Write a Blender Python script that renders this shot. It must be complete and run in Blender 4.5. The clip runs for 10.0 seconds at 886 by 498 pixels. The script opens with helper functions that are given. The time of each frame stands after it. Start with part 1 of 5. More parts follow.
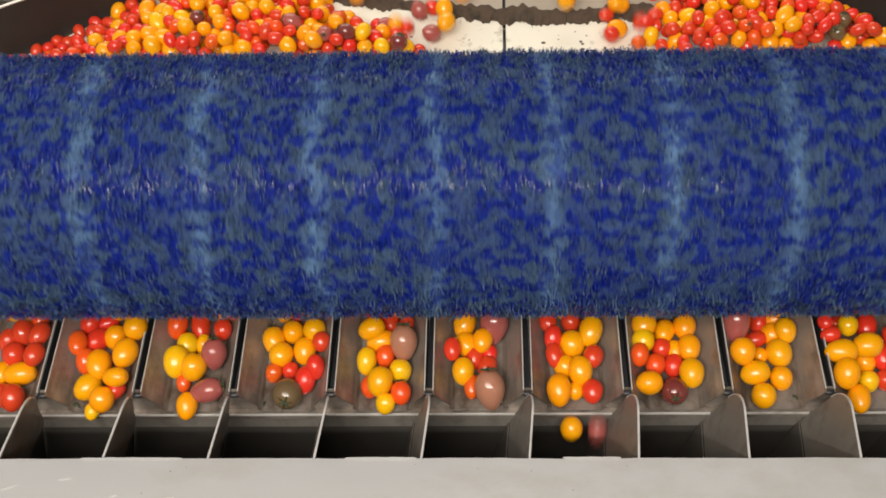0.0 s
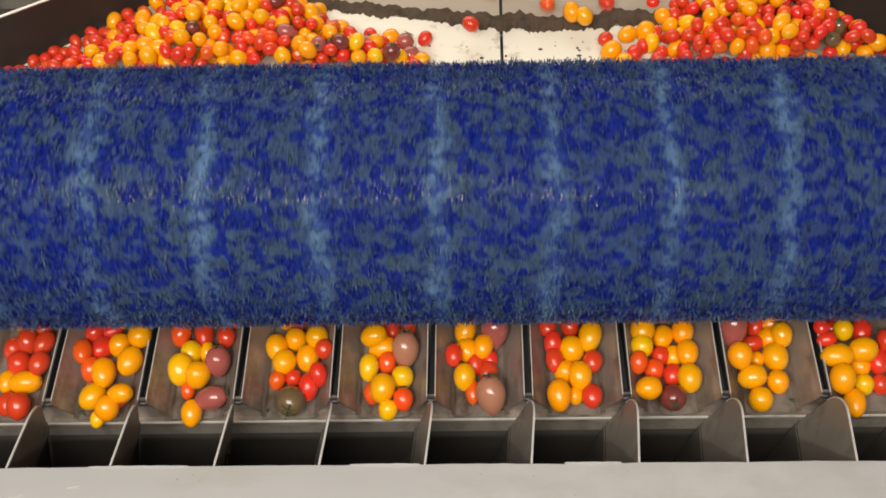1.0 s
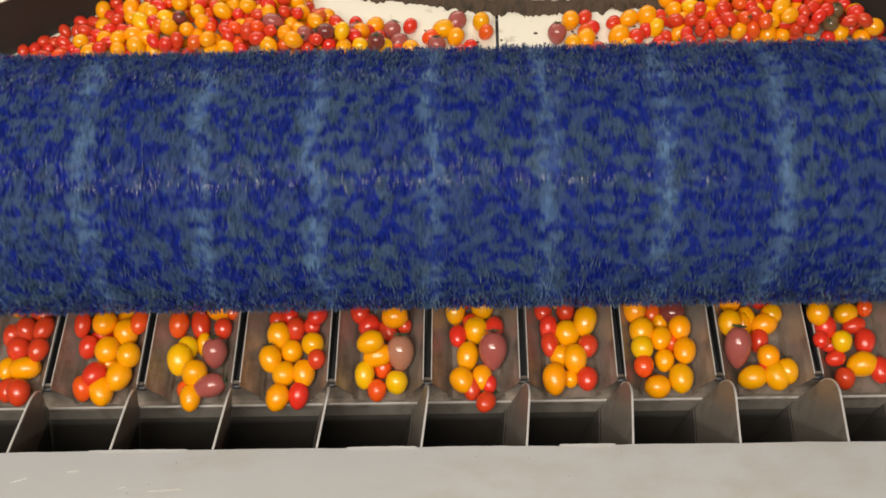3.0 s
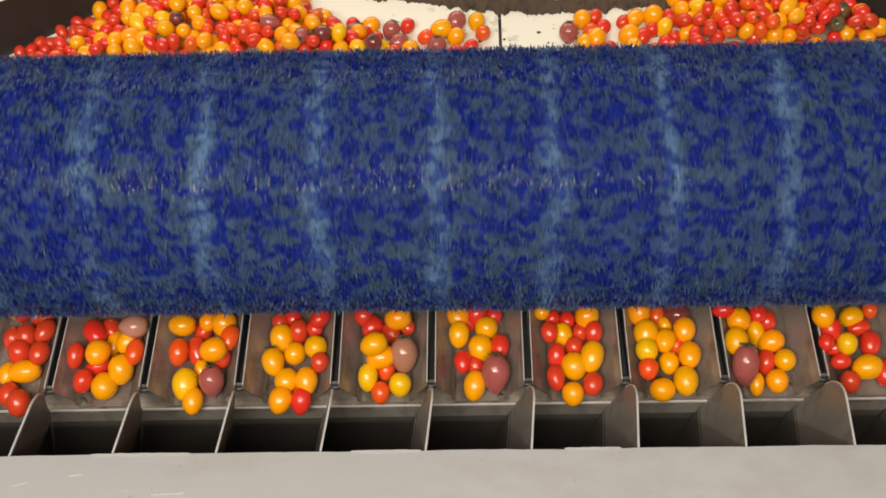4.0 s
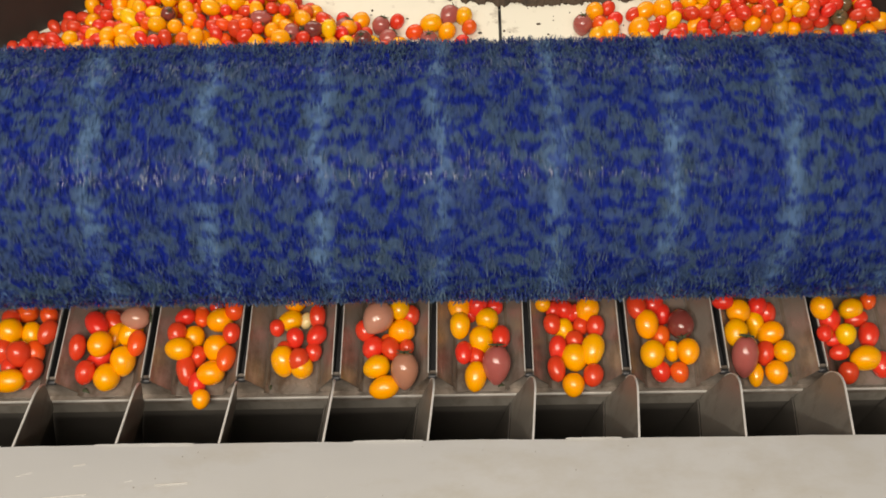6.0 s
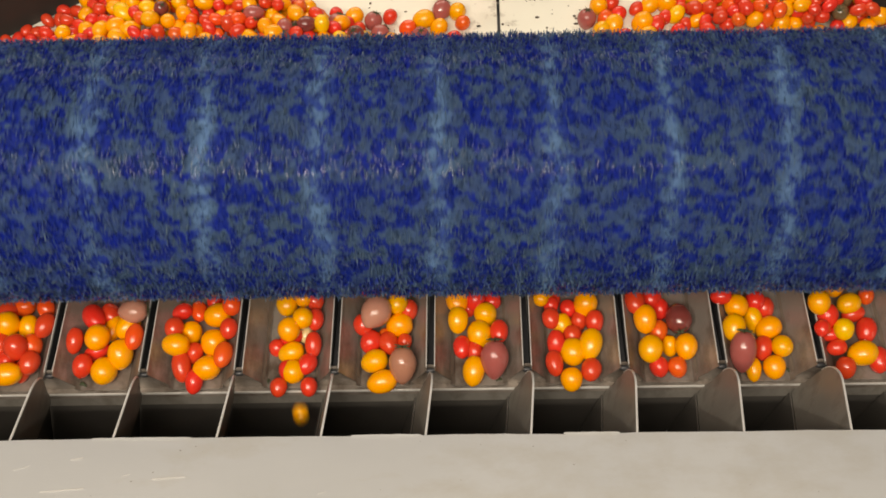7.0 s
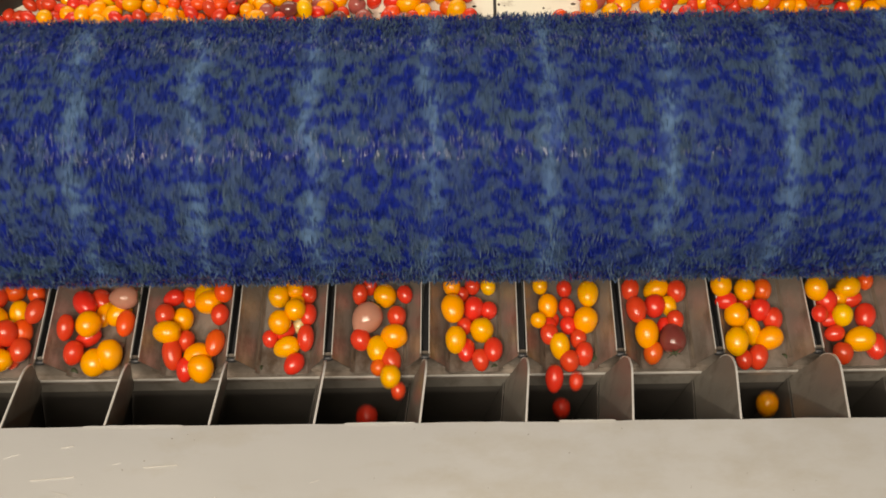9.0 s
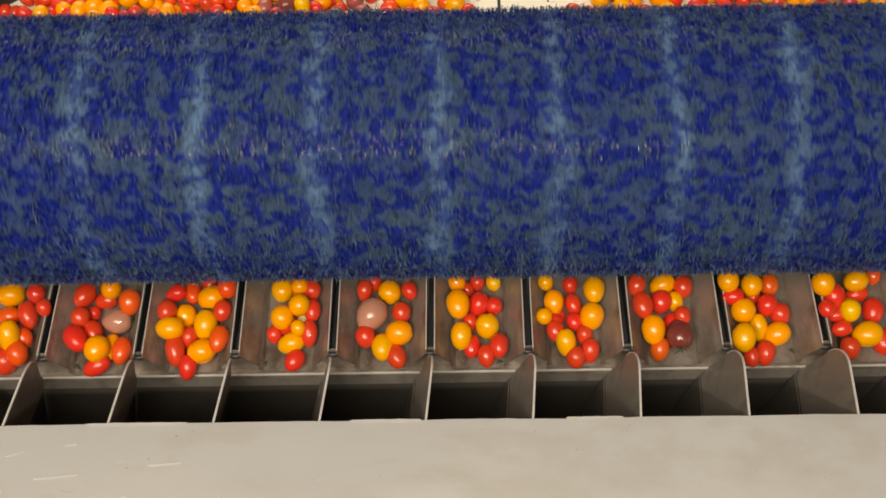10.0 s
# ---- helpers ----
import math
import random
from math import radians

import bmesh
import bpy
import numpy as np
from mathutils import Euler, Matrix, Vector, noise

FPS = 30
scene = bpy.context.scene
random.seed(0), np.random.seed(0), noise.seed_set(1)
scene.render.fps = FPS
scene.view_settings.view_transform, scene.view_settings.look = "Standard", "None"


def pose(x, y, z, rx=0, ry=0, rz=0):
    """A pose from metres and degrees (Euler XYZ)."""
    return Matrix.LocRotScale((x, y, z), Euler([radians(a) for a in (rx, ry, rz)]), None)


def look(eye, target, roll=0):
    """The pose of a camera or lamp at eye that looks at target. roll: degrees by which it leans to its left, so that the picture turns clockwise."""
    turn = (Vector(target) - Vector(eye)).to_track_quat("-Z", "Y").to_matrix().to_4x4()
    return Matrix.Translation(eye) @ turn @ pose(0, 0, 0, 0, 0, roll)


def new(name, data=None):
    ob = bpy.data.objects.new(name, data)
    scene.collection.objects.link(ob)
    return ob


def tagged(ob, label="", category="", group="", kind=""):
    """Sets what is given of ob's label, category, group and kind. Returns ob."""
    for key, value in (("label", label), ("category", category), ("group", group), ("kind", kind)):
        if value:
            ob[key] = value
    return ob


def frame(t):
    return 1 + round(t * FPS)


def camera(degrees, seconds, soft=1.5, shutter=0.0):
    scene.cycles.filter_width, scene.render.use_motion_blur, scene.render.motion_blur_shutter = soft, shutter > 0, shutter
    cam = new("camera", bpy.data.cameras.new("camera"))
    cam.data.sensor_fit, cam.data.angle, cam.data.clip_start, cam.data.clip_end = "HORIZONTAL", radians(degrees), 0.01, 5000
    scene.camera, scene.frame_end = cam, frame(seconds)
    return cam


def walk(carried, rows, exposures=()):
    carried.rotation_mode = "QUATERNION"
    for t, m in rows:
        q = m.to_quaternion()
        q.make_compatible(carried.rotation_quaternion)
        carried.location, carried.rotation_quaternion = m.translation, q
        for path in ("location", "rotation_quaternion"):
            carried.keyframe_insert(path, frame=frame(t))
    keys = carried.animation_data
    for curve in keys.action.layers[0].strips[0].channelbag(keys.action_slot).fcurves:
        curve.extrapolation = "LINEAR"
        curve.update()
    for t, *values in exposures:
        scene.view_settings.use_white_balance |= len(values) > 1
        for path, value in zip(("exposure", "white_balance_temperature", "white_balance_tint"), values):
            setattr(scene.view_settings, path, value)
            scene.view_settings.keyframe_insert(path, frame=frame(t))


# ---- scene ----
cam = camera(45.0, 10.0, soft=1.7, shutter=0.5)
PATH = [
    (0, (0.072, -0.667, 0.929), (-0.025, 0.7, -0.527), -3.6),
    (0.5, (0.063, -0.668, 0.944), (-0.024, 0.698, -0.515), -3.5),
    (1, (0.063, -0.667, 0.949), (-0.019, 0.694, -0.514), -3.5),
    (1.5, (0.064, -0.672, 0.95), (-0.014, 0.682, -0.519), -3.4),
    (2, (0.066, -0.68, 0.95), (-0.014, 0.676, -0.518), -3.5),
    (2.5, (0.07, -0.677, 0.954), (-0.014, 0.669, -0.523), -3.8),
    (4, (0.061, -0.66, 0.958), (-0.017, 0.668, -0.536), -3.7),
    (4.5, (0.063, -0.661, 0.958), (-0.02, 0.665, -0.538), -3.9),
    (5, (0.057, -0.662, 0.958), (-0.016, 0.661, -0.54), -3.5),
    (5.5, (0.055, -0.663, 0.961), (-0.015, 0.657, -0.541), -3.5),
    (7, (0.052, -0.66, 0.962), (-0.01, 0.644, -0.553), -3.1),
    (7.5, (0.054, -0.656, 0.96), (-0.005, 0.641, -0.561), -3.0),
    (8, (0.053, -0.656, 0.956), (-0.005, 0.637, -0.568), -3.0),
    (8.5, (0.054, -0.652, 0.957), (-0.003, 0.631, -0.576), -2.9),
    (9, (0.056, -0.644, 0.957), (-0.004, 0.627, -0.586), -3.1),
    (9.5, (0.057, -0.64, 0.956), (-0.006, 0.623, -0.594), -3.3),
    (10, (0.047, -0.636, 0.953), (-0.008, 0.624, -0.6), -3.0),
]
walk(cam, [(t, look(eye, target, roll)) for t, eye, target, roll in PATH], [(0, 0.1, 6550, 10), (1, 0.06, 6700, 10), (2.5, -0.05, 6750, 10), (5, 0.0, 6850, 10), (10, -0.06, 7500, 10)])

# ---------------------------------------------------------------- light
world = bpy.data.worlds.new("world")
scene.world = world
world.use_nodes = True
world.node_tree.nodes["Background"].inputs[0].default_value = (0.9, 0.95, 1.0, 1)
world.node_tree.nodes["Background"].inputs[1].default_value = 0.15


def area_lamp(x, y, z, sx, sy, watts, rot=0.0):
    data = bpy.data.lights.new("unseen_lamp", "AREA")
    data.shape, data.size, data.size_y, data.energy = "RECTANGLE", sx, sy, watts
    data.color = (1.0, 0.93, 0.84)
    lamp = new("unseen_lamp", data)
    lamp.matrix_world = pose(x, y, z, rot, 0, 0)
    return lamp


# Unseen lamps, placed and sized to light brush, trays and pan.
LAMPS = [(-0.6, -1.45, 2.3, 2.0, 0.8, 44, 32), (-0.1, -1.85, 1.95, 2.2, 0.09, 47, 45), (-0.6, 2.6, 2.05, 3.4, 1.4, 44, -45)]
for row in LAMPS:
    area_lamp(*row)



# ---------------------------------------------------------------- materials
def material(name, base, rough=0.5, metal=0.0, var=0.15, scale=40.0, grain=300.0, bump=0.15, stretch=(1, 1, 1),
             dirt=None, dirt_amount=0.0, dirt_scale=14.0, random_hue=0.0, coat=0.0, sss=0.0, spec=0.5):
    m = bpy.data.materials.new(name)
    m.use_nodes = True
    nt = m.node_tree
    N, L = nt.nodes, nt.links
    b = N["Principled BSDF"]
    tc = N.new("ShaderNodeTexCoord")
    mp = N.new("ShaderNodeMapping")
    mp.inputs["Scale"].default_value = stretch
    L.new(tc.outputs["Object"], mp.inputs["Vector"])
    n1 = N.new("ShaderNodeTexNoise")
    n1.inputs["Scale"].default_value, n1.inputs["Detail"].default_value = scale, 5
    n2 = N.new("ShaderNodeTexNoise")
    n2.inputs["Scale"].default_value, n2.inputs["Detail"].default_value = grain, 3
    L.new(mp.outputs[0], n1.inputs["Vector"])
    L.new(mp.outputs[0], n2.inputs["Vector"])
    ramp = N.new("ShaderNodeMix")
    ramp.data_type = "RGBA"
    ramp.inputs["A"].default_value = (*[c * (1 - var) for c in base], 1)
    ramp.inputs["B"].default_value = (*[min(1, c * (1 + var)) for c in base], 1)
    L.new(n1.outputs["Fac"], ramp.inputs["Factor"])
    colour = ramp.outputs["Result"]
    if dirt:
        nd = N.new("ShaderNodeTexNoise")
        nd.inputs["Scale"].default_value, nd.inputs["Detail"].default_value, nd.inputs["Roughness"].default_value = dirt_scale, 8, 0.65
        L.new(mp.outputs[0], nd.inputs["Vector"])
        cr = N.new("ShaderNodeValToRGB")
        cr.color_ramp.elements[0].position = 0.62 - 0.25 * dirt_amount
        cr.color_ramp.elements[1].position = 0.82 - 0.2 * dirt_amount
        L.new(nd.outputs["Fac"], cr.inputs["Fac"])
        mx = N.new("ShaderNodeMix")
        mx.data_type = "RGBA"
        mx.inputs["B"].default_value = (*dirt, 1)
        L.new(cr.outputs["Color"], mx.inputs["Factor"])
        L.new(colour, mx.inputs["A"])
        colour = mx.outputs["Result"]
    if random_hue:
        oi = N.new("ShaderNodeObjectInfo")
        hs = N.new("ShaderNodeHueSaturation")
        mr = N.new("ShaderNodeMapRange")
        mr.inputs["To Min"].default_value, mr.inputs["To Max"].default_value = 0.5 - random_hue, 0.5 + random_hue
        L.new(oi.outputs["Random"], mr.inputs["Value"])
        L.new(mr.outputs[0], hs.inputs["Hue"])
        mv = N.new("ShaderNodeMapRange")
        mv.inputs["To Min"].default_value, mv.inputs["To Max"].default_value = 1.06, 0.92
        L.new(oi.outputs["Random"], mv.inputs["Value"])
        L.new(mv.outputs[0], hs.inputs["Value"])
        L.new(colour, hs.inputs["Color"])
        colour = hs.outputs["Color"]
    L.new(colour, b.inputs["Base Color"])
    rr = N.new("ShaderNodeMapRange")
    rr.inputs["To Min"].default_value, rr.inputs["To Max"].default_value = max(0.03, rough * 0.75), min(1, rough * 1.3)
    L.new(n1.outputs["Fac"], rr.inputs["Value"])
    L.new(rr.outputs[0], b.inputs["Roughness"])
    b.inputs["Metallic"].default_value = metal
    b.inputs["Specular IOR Level"].default_value = spec
    b.inputs["Coat Weight"].default_value = coat
    b.inputs["Coat Roughness"].default_value = 0.08
    if sss:
        b.inputs["Subsurface Weight"].default_value = sss
        b.inputs["Subsurface Radius"].default_value = (0.006, 0.002, 0.001)
        b.inputs["Subsurface Scale"].default_value = 0.6
    bp = N.new("ShaderNodeBump")
    bp.inputs["Strength"].default_value, bp.inputs["Distance"].default_value = bump, 0.001
    L.new(n2.outputs["Fac"], bp.inputs["Height"])
    L.new(bp.outputs[0], b.inputs["Normal"])
    return m


STEEL = material("worn_stainless", (0.32, 0.28, 0.245), 0.34, 0.4, 0.3, 34, 420, 0.3, (1, 0.6, 1), (0.12, 0.088, 0.064), 0.62, 26)
# Pale base stands in for the gleam on rims, divider tops and ledge.
STEEL_EDGE = material("bright_steel_edge", (0.82, 0.80, 0.77), 0.35, 0.35, 0.2, 60, 500, 0.05, dirt=(0.2, 0.16, 0.12), dirt_amount=0.3)
STEEL_DARK = material("dull_steel", (0.30, 0.28, 0.25), 0.42, 0.4, 0.3, 22, 400, 0.2, (1, 1, 0.6), (0.17, 0.15, 0.125), 0.55, 26)
DULL_BROWN = material("dull_brown", (0.17, 0.135, 0.105), 0.6, 0.1, 0.4, 80, 300, 0.3)
# Near black: shade of gaps and bucket front; also bumpers, joint and print.
CREVICE = material("black_and_gap_shade", (0.055, 0.055, 0.06), 0.42, 0.3, 0.3)
# Dark base colour puts the shade of the depth into the bucket walls.
BUCKET = material("shaded_bucket_steel", (0.10, 0.092, 0.083), 0.4, 0.3, 0.3, 24, 300, 0.2)
COVER = material("brushed_cover_steel", (0.60, 0.605, 0.61), 0.36, 0.3, 0.11, 9, 700, 0.08, (0.5, 1, 1), (0.53, 0.51, 0.47), 0.5, 14)
PLASTIC = material("cream_plastic", (0.80, 0.77, 0.66), 0.45, 0, 0.05, 12, 300, 0.08, dirt=(0.20, 0.14, 0.09), dirt_amount=0.22, dirt_scale=38)
BOARD = material("soiled_beige_board", (0.40, 0.35, 0.285), 0.55, 0, 0.18, 10, 200, 0.1, (0.3, 1, 1), (0.25, 0.19, 0.13), 0.4, 9)
RESIDUE = material("brown_residue", (0.075, 0.050, 0.032), 0.8, 0, 0.5, 90, 300, 0.6, dirt=(0.02, 0.018, 0.012), dirt_amount=0.5, dirt_scale=60)
BLACK_PANEL = material("brown_black_panel", (0.028, 0.022, 0.019), 0.55, 0, 0.25, 12, 250, 0.1)
ALUMINIUM = material("bare_aluminium", (0.6, 0.58, 0.54), 0.35, 0.8, 0.1)
WALL_PAINT = material("pale_wall_paint", (0.68, 0.67, 0.63), 0.7, 0, 0.06, 3, 120, 0.1)
CONCRETE = material("grey_concrete", (0.22, 0.21, 0.19), 0.8, 0, 0.2, 4, 160, 0.2)
CEILING = material("white_ceiling_paint", (0.7, 0.69, 0.66), 0.8, 0, 0.04, 3, 120, 0.05)

FRUIT = {
    "red": material("red_tomato_skin", (0.70, 0.046, 0.018), 0.22, 0, 0.10, 60, 700, 0.02, random_hue=0.004, coat=0.25, sss=0.22),
    "orange": material("orange_tomato_skin", (0.80, 0.10, 0.012), 0.22, 0, 0.14, 50, 700, 0.02, random_hue=0.006, coat=0.25, sss=0.22),
    "yellow": material("amber_tomato_skin", (0.97, 0.385, 0.004), 0.24, 0, 0.1, 50, 700, 0.02, random_hue=0.010, coat=0.25, sss=0.22),
    "lemon": material("lemon_tomato_skin", (0.90, 0.50, 0.006), 0.24, 0, 0.08, 50, 700, 0.02, random_hue=0.006, coat=0.25, sss=0.22),
    "plum": material("plum_tomato_skin", (0.38, 0.095, 0.085), 0.15, 0, 0.3, 45, 700, 0.02, coat=0.3, sss=0.08, dirt=(0.26, 0.13, 0.08), dirt_amount=0.3, dirt_scale=40),
    "brown": material("olive_brown_tomato_skin", (0.43, 0.19, 0.125), 0.16, 0, 0.3, 40, 700, 0.02, coat=0.3, sss=0.08, dirt=(0.20, 0.15, 0.06), dirt_amount=0.35, dirt_scale=35),
    "olive": material("olive_green_tomato_skin", (0.15, 0.105, 0.05), 0.2, 0, 0.3, 40, 700, 0.02, coat=0.4, sss=0.06, dirt=(0.22, 0.085, 0.06), dirt_amount=0.45, dirt_scale=32),
    "maroon": material("maroon_tomato_skin", (0.20, 0.040, 0.036), 0.15, 0, 0.3, 40, 700, 0.02, coat=0.4, sss=0.06, dirt=(0.08, 0.06, 0.03), dirt_amount=0.4, dirt_scale=35),
    "blush": material("blush_tomato_skin", (0.50, 0.23, 0.165), 0.16, 0, 0.25, 40, 700, 0.02, coat=0.3, sss=0.08, dirt=(0.32, 0.2, 0.1), dirt_amount=0.3, dirt_scale=35),
    "cream": material("pale_tomato_skin", (0.75, 0.60, 0.28), 0.22, 0, 0.1, 50, 700, 0.02, coat=0.4, sss=0.08),
}
STALK = material("green_stalk", (0.045, 0.058, 0.026), 0.7, 0, 0.4, 200, 600, 0.2)


def bristle_material(name, rough, gloss):
    m = bpy.data.materials.new(name)
    m.use_nodes = True
    nt = m.node_tree
    N, L = nt.nodes, nt.links
    b = N["Principled BSDF"]
    tc = N.new("ShaderNodeTexCoord")
    sep = N.new("ShaderNodeSeparateXYZ")
    L.new(tc.outputs["Object"], sep.inputs[0])

    def op(kind, a, c=None):
        n = N.new("ShaderNodeMath")
        n.operation = kind
        for i, v in enumerate((a, c)):
            if v is None:
                continue
            if isinstance(v, (int, float)):
                n.inputs[i].default_value = v
            else:
                L.new(v, n.inputs[i])
        return n.outputs[0]

    r = op("SQRT", op("ADD", op("POWER", sep.outputs["Y"], 2.0), op("POWER", sep.outputs["Z"], 2.0)))
    tip = N.new("ShaderNodeMapRange")
    tip.inputs["From Min"].default_value, tip.inputs["From Max"].default_value = 0.1342, 0.1372
    L.new(r, tip.inputs["Value"])
    isl = N.new("ShaderNodeNewGeometry")

    def cloud(scale, detail, lo, hi, shift, along=1.0):
        mp = N.new("ShaderNodeMapping")
        mp.inputs["Location"].default_value = (shift, 0, 0)
        mp.inputs["Scale"].default_value = (along, 1, 1)
        L.new(tc.outputs["Object"], mp.inputs["Vector"])
        n = N.new("ShaderNodeTexNoise")
        n.inputs["Scale"].default_value, n.inputs["Detail"].default_value = scale, detail
        L.new(mp.outputs[0], n.inputs["Vector"])
        r = N.new("ShaderNodeMapRange")
        r.inputs["From Min"].default_value, r.inputs["From Max"].default_value = lo, hi
        L.new(n.outputs["Fac"], r.inputs["Value"])
        return r.outputs[0]

    patch = op("ADD", op("MULTIPLY", cloud(80, 4, 0.47, 0.52, 0, 0.85), 0.86), op("MULTIPLY", cloud(150, 2, 0.42, 0.58, 5), 0.14))
    fine = cloud(260, 2, 0.3, 0.7, 3)
    big = cloud(14, 2, 0.35, 0.65, 7)
    # worn, paler rings of bristle, one over each gap between the trays
    bent = op("ADD", sep.outputs["X"], op("MULTIPLY", op("SUBTRACT", cloud(22, 2, 0.0, 1.0, 11), 0.5), 0.035))
    wave = op("ABSOLUTE", op("SUBTRACT", op("FRACT", op("ADD", op("DIVIDE", op("SUBTRACT", bent, 0.014), 0.1092), 0.5)), 0.5))
    ring = N.new("ShaderNodeMapRange")
    ring.inputs["From Min"].default_value, ring.inputs["From Max"].default_value = 0.13, 0.01
    L.new(wave, ring.inputs["Value"])
    dust = op("MINIMUM", op("ADD", op("MULTIPLY", patch, op("ADD", op("MULTIPLY", big, 0.4), 0.62)), op("MULTIPLY", fine, 0.12)), 1.0)
    c1 = N.new("ShaderNodeMix")
    c1.data_type = "RGBA"
    c1.inputs["A"].default_value = (0.0003, 0.0075, 0.20, 1)
    c1.inputs["B"].default_value = (0.045, 0.082, 0.150, 1)
    L.new(dust, c1.inputs["Factor"])
    c3 = N.new("ShaderNodeMix")
    c3.data_type = "RGBA"
    c3.inputs["B"].default_value = (0.012, 0.030, 0.12, 1)
    L.new(op("MULTIPLY", op("ADD", op("MULTIPLY", fine, 0.5), op("MULTIPLY", isl.outputs["Random Per Island"], 0.2)), 0.25), c3.inputs["Factor"])
    L.new(c1.outputs["Result"], c3.inputs["A"])
    c2 = N.new("ShaderNodeMix")
    c2.data_type = "RGBA"
    c2.inputs["B"].default_value = (0.095, 0.18, 0.34, 1)
    L.new(op("MULTIPLY", ring.outputs[0], op("ADD", op("MULTIPLY", patch, 0.6), op("MULTIPLY", big, 0.35))), c2.inputs["Factor"])
    L.new(c3.outputs["Result"], c2.inputs["A"])
    # the outermost tips are dusty
    c4 = N.new("ShaderNodeMix")
    c4.data_type = "RGBA"
    c4.inputs["B"].default_value = (0.075, 0.112, 0.145, 1)
    L.new(op("MULTIPLY", tip.outputs[0], op("ADD", op("MULTIPLY", patch, 0.25), 0.65)), c4.inputs["Factor"])
    L.new(c2.outputs["Result"], c4.inputs["A"])
    L.new(c4.outputs["Result"], b.inputs["Base Color"])
    b.inputs["Roughness"].default_value = rough
    b.inputs["Specular IOR Level"].default_value = gloss
    return m


BRISTLE = bristle_material("blue_nylon_bristle", 0.6, 0.06)
BRISTLE_TIP = bristle_material("polished_bristle_tip", 0.12, 0.13)


# ---------------------------------------------------------------- mesh helpers
def mesh_of(name, bm, mat, smooth=False):
    me = bpy.data.meshes.new(name)
    bm.to_mesh(me)
    bm.free()
    me.materials.append(mat)
    if smooth:
        me.polygons.foreach_set("use_smooth", [True] * len(me.polygons))
    return me


def part(name, bm, mat, parent=None, label="", smooth=False, at=None):
    ob = new(name, mesh_of(name, bm, mat, smooth))
    if parent:
        ob.parent = parent
    if at is not None:
        ob.matrix_basis = at
    if label:
        tagged(ob, label)
    return ob


def box_bm(x0, x1, y0, y1, z0, z1, bevel=0.0):
    bm = bmesh.new()
    bmesh.ops.create_cube(bm, size=1)
    for v in bm.verts:
        v.co = Vector((x0 + (v.co.x + 0.5) * (x1 - x0), y0 + (v.co.y + 0.5) * (y1 - y0), z0 + (v.co.z + 0.5) * (z1 - z0)))
    if bevel:
        bmesh.ops.bevel(bm, geom=bm.edges[:], offset=bevel, segments=2, affect="EDGES")
    return bm


def sheet_bm(profile, y0, y1, thick, rows=1, wobble=0.0):
    """A bent sheet: an x, z profile drawn along y, with a thickness below it."""
    bm = bmesh.new()
    prof = [Vector((x, 0, z)) for x, z in profile]
    normals = []
    for i in range(len(prof)):
        a, b = prof[max(0, i - 1)], prof[min(len(prof) - 1, i + 1)]
        d = (b - a).normalized()
        normals.append(Vector((d.z, 0, -d.x)))
    rings = []
    for j in range(rows + 1):
        y = y0 + (y1 - y0) * j / rows
        top = [bm.verts.new((p.x, y, p.z + wobble * noise.noise((p.x * 30, y * 30, 3.1)))) for p in prof]
        low = [bm.verts.new((v.co.x + n.x * thick, y, v.co.z + n.z * thick)) for v, n in zip(top, normals)]
        rings.append(top + low[::-1])
    n = len(rings[0])
    for a, b in zip(rings, rings[1:]):
        for i in range(n):
            bm.faces.new((a[i], a[(i + 1) % n], b[(i + 1) % n], b[i]))
    bm.faces.new(rings[0][::-1])
    bm.faces.new(rings[-1])
    bmesh.ops.recalc_face_normals(bm, faces=bm.faces[:])
    return bm


def plate_x_bm(outline, thick):
    """An upright plate across x: a y, z outline with a thickness."""
    bm = bmesh.new()
    a = [bm.verts.new((-thick / 2, y, z)) for y, z in outline]
    b = [bm.verts.new((thick / 2, y, z)) for y, z in outline]
    n = len(a)
    bm.faces.new(a)
    bm.faces.new(b[::-1])
    for i in range(n):
        bm.faces.new((a[i], b[i], b[(i + 1) % n], a[(i + 1) % n]))
    bmesh.ops.recalc_face_normals(bm, faces=bm.faces[:])
    return bm


PITCH = 0.105
SLOPE = math.tan(radians(8))
TRAYS = 10


def tray_x(k):
    return (k - 4.5) * PITCH


# ---------------------------------------------------------------- the room
def room():
    tagged(part("floor", box_bm(-4, 4, -3.5, 4.5, -1.05, -0.95), CONCRETE), "grey concrete floor of the packing hall", "floor", kind="structure")
    # ceiling and walls are unseen, added pale so that they bounce light
    tagged(part("ceiling", box_bm(-4, 4, -3.5, 4.5, 2.6, 2.7), CEILING), "unseen white ceiling added to close the room", "ceiling", kind="structure")
    for nm, b in (("wall_north", (-4, 4, 4.5, 4.6, -1, 2.6)), ("wall_south", (-4, 4, -3.6, -3.5, -1, 2.6)),
                  ("wall_west", (-4.1, -4, -3.5, 4.5, -1, 2.6)), ("wall_east", (4, 4.1, -3.5, 4.5, -1, 2.6))):
        tagged(part(nm, box_bm(*b), WALL_PAINT), "unseen pale wall added to bounce light", "wall", kind="structure")


room()


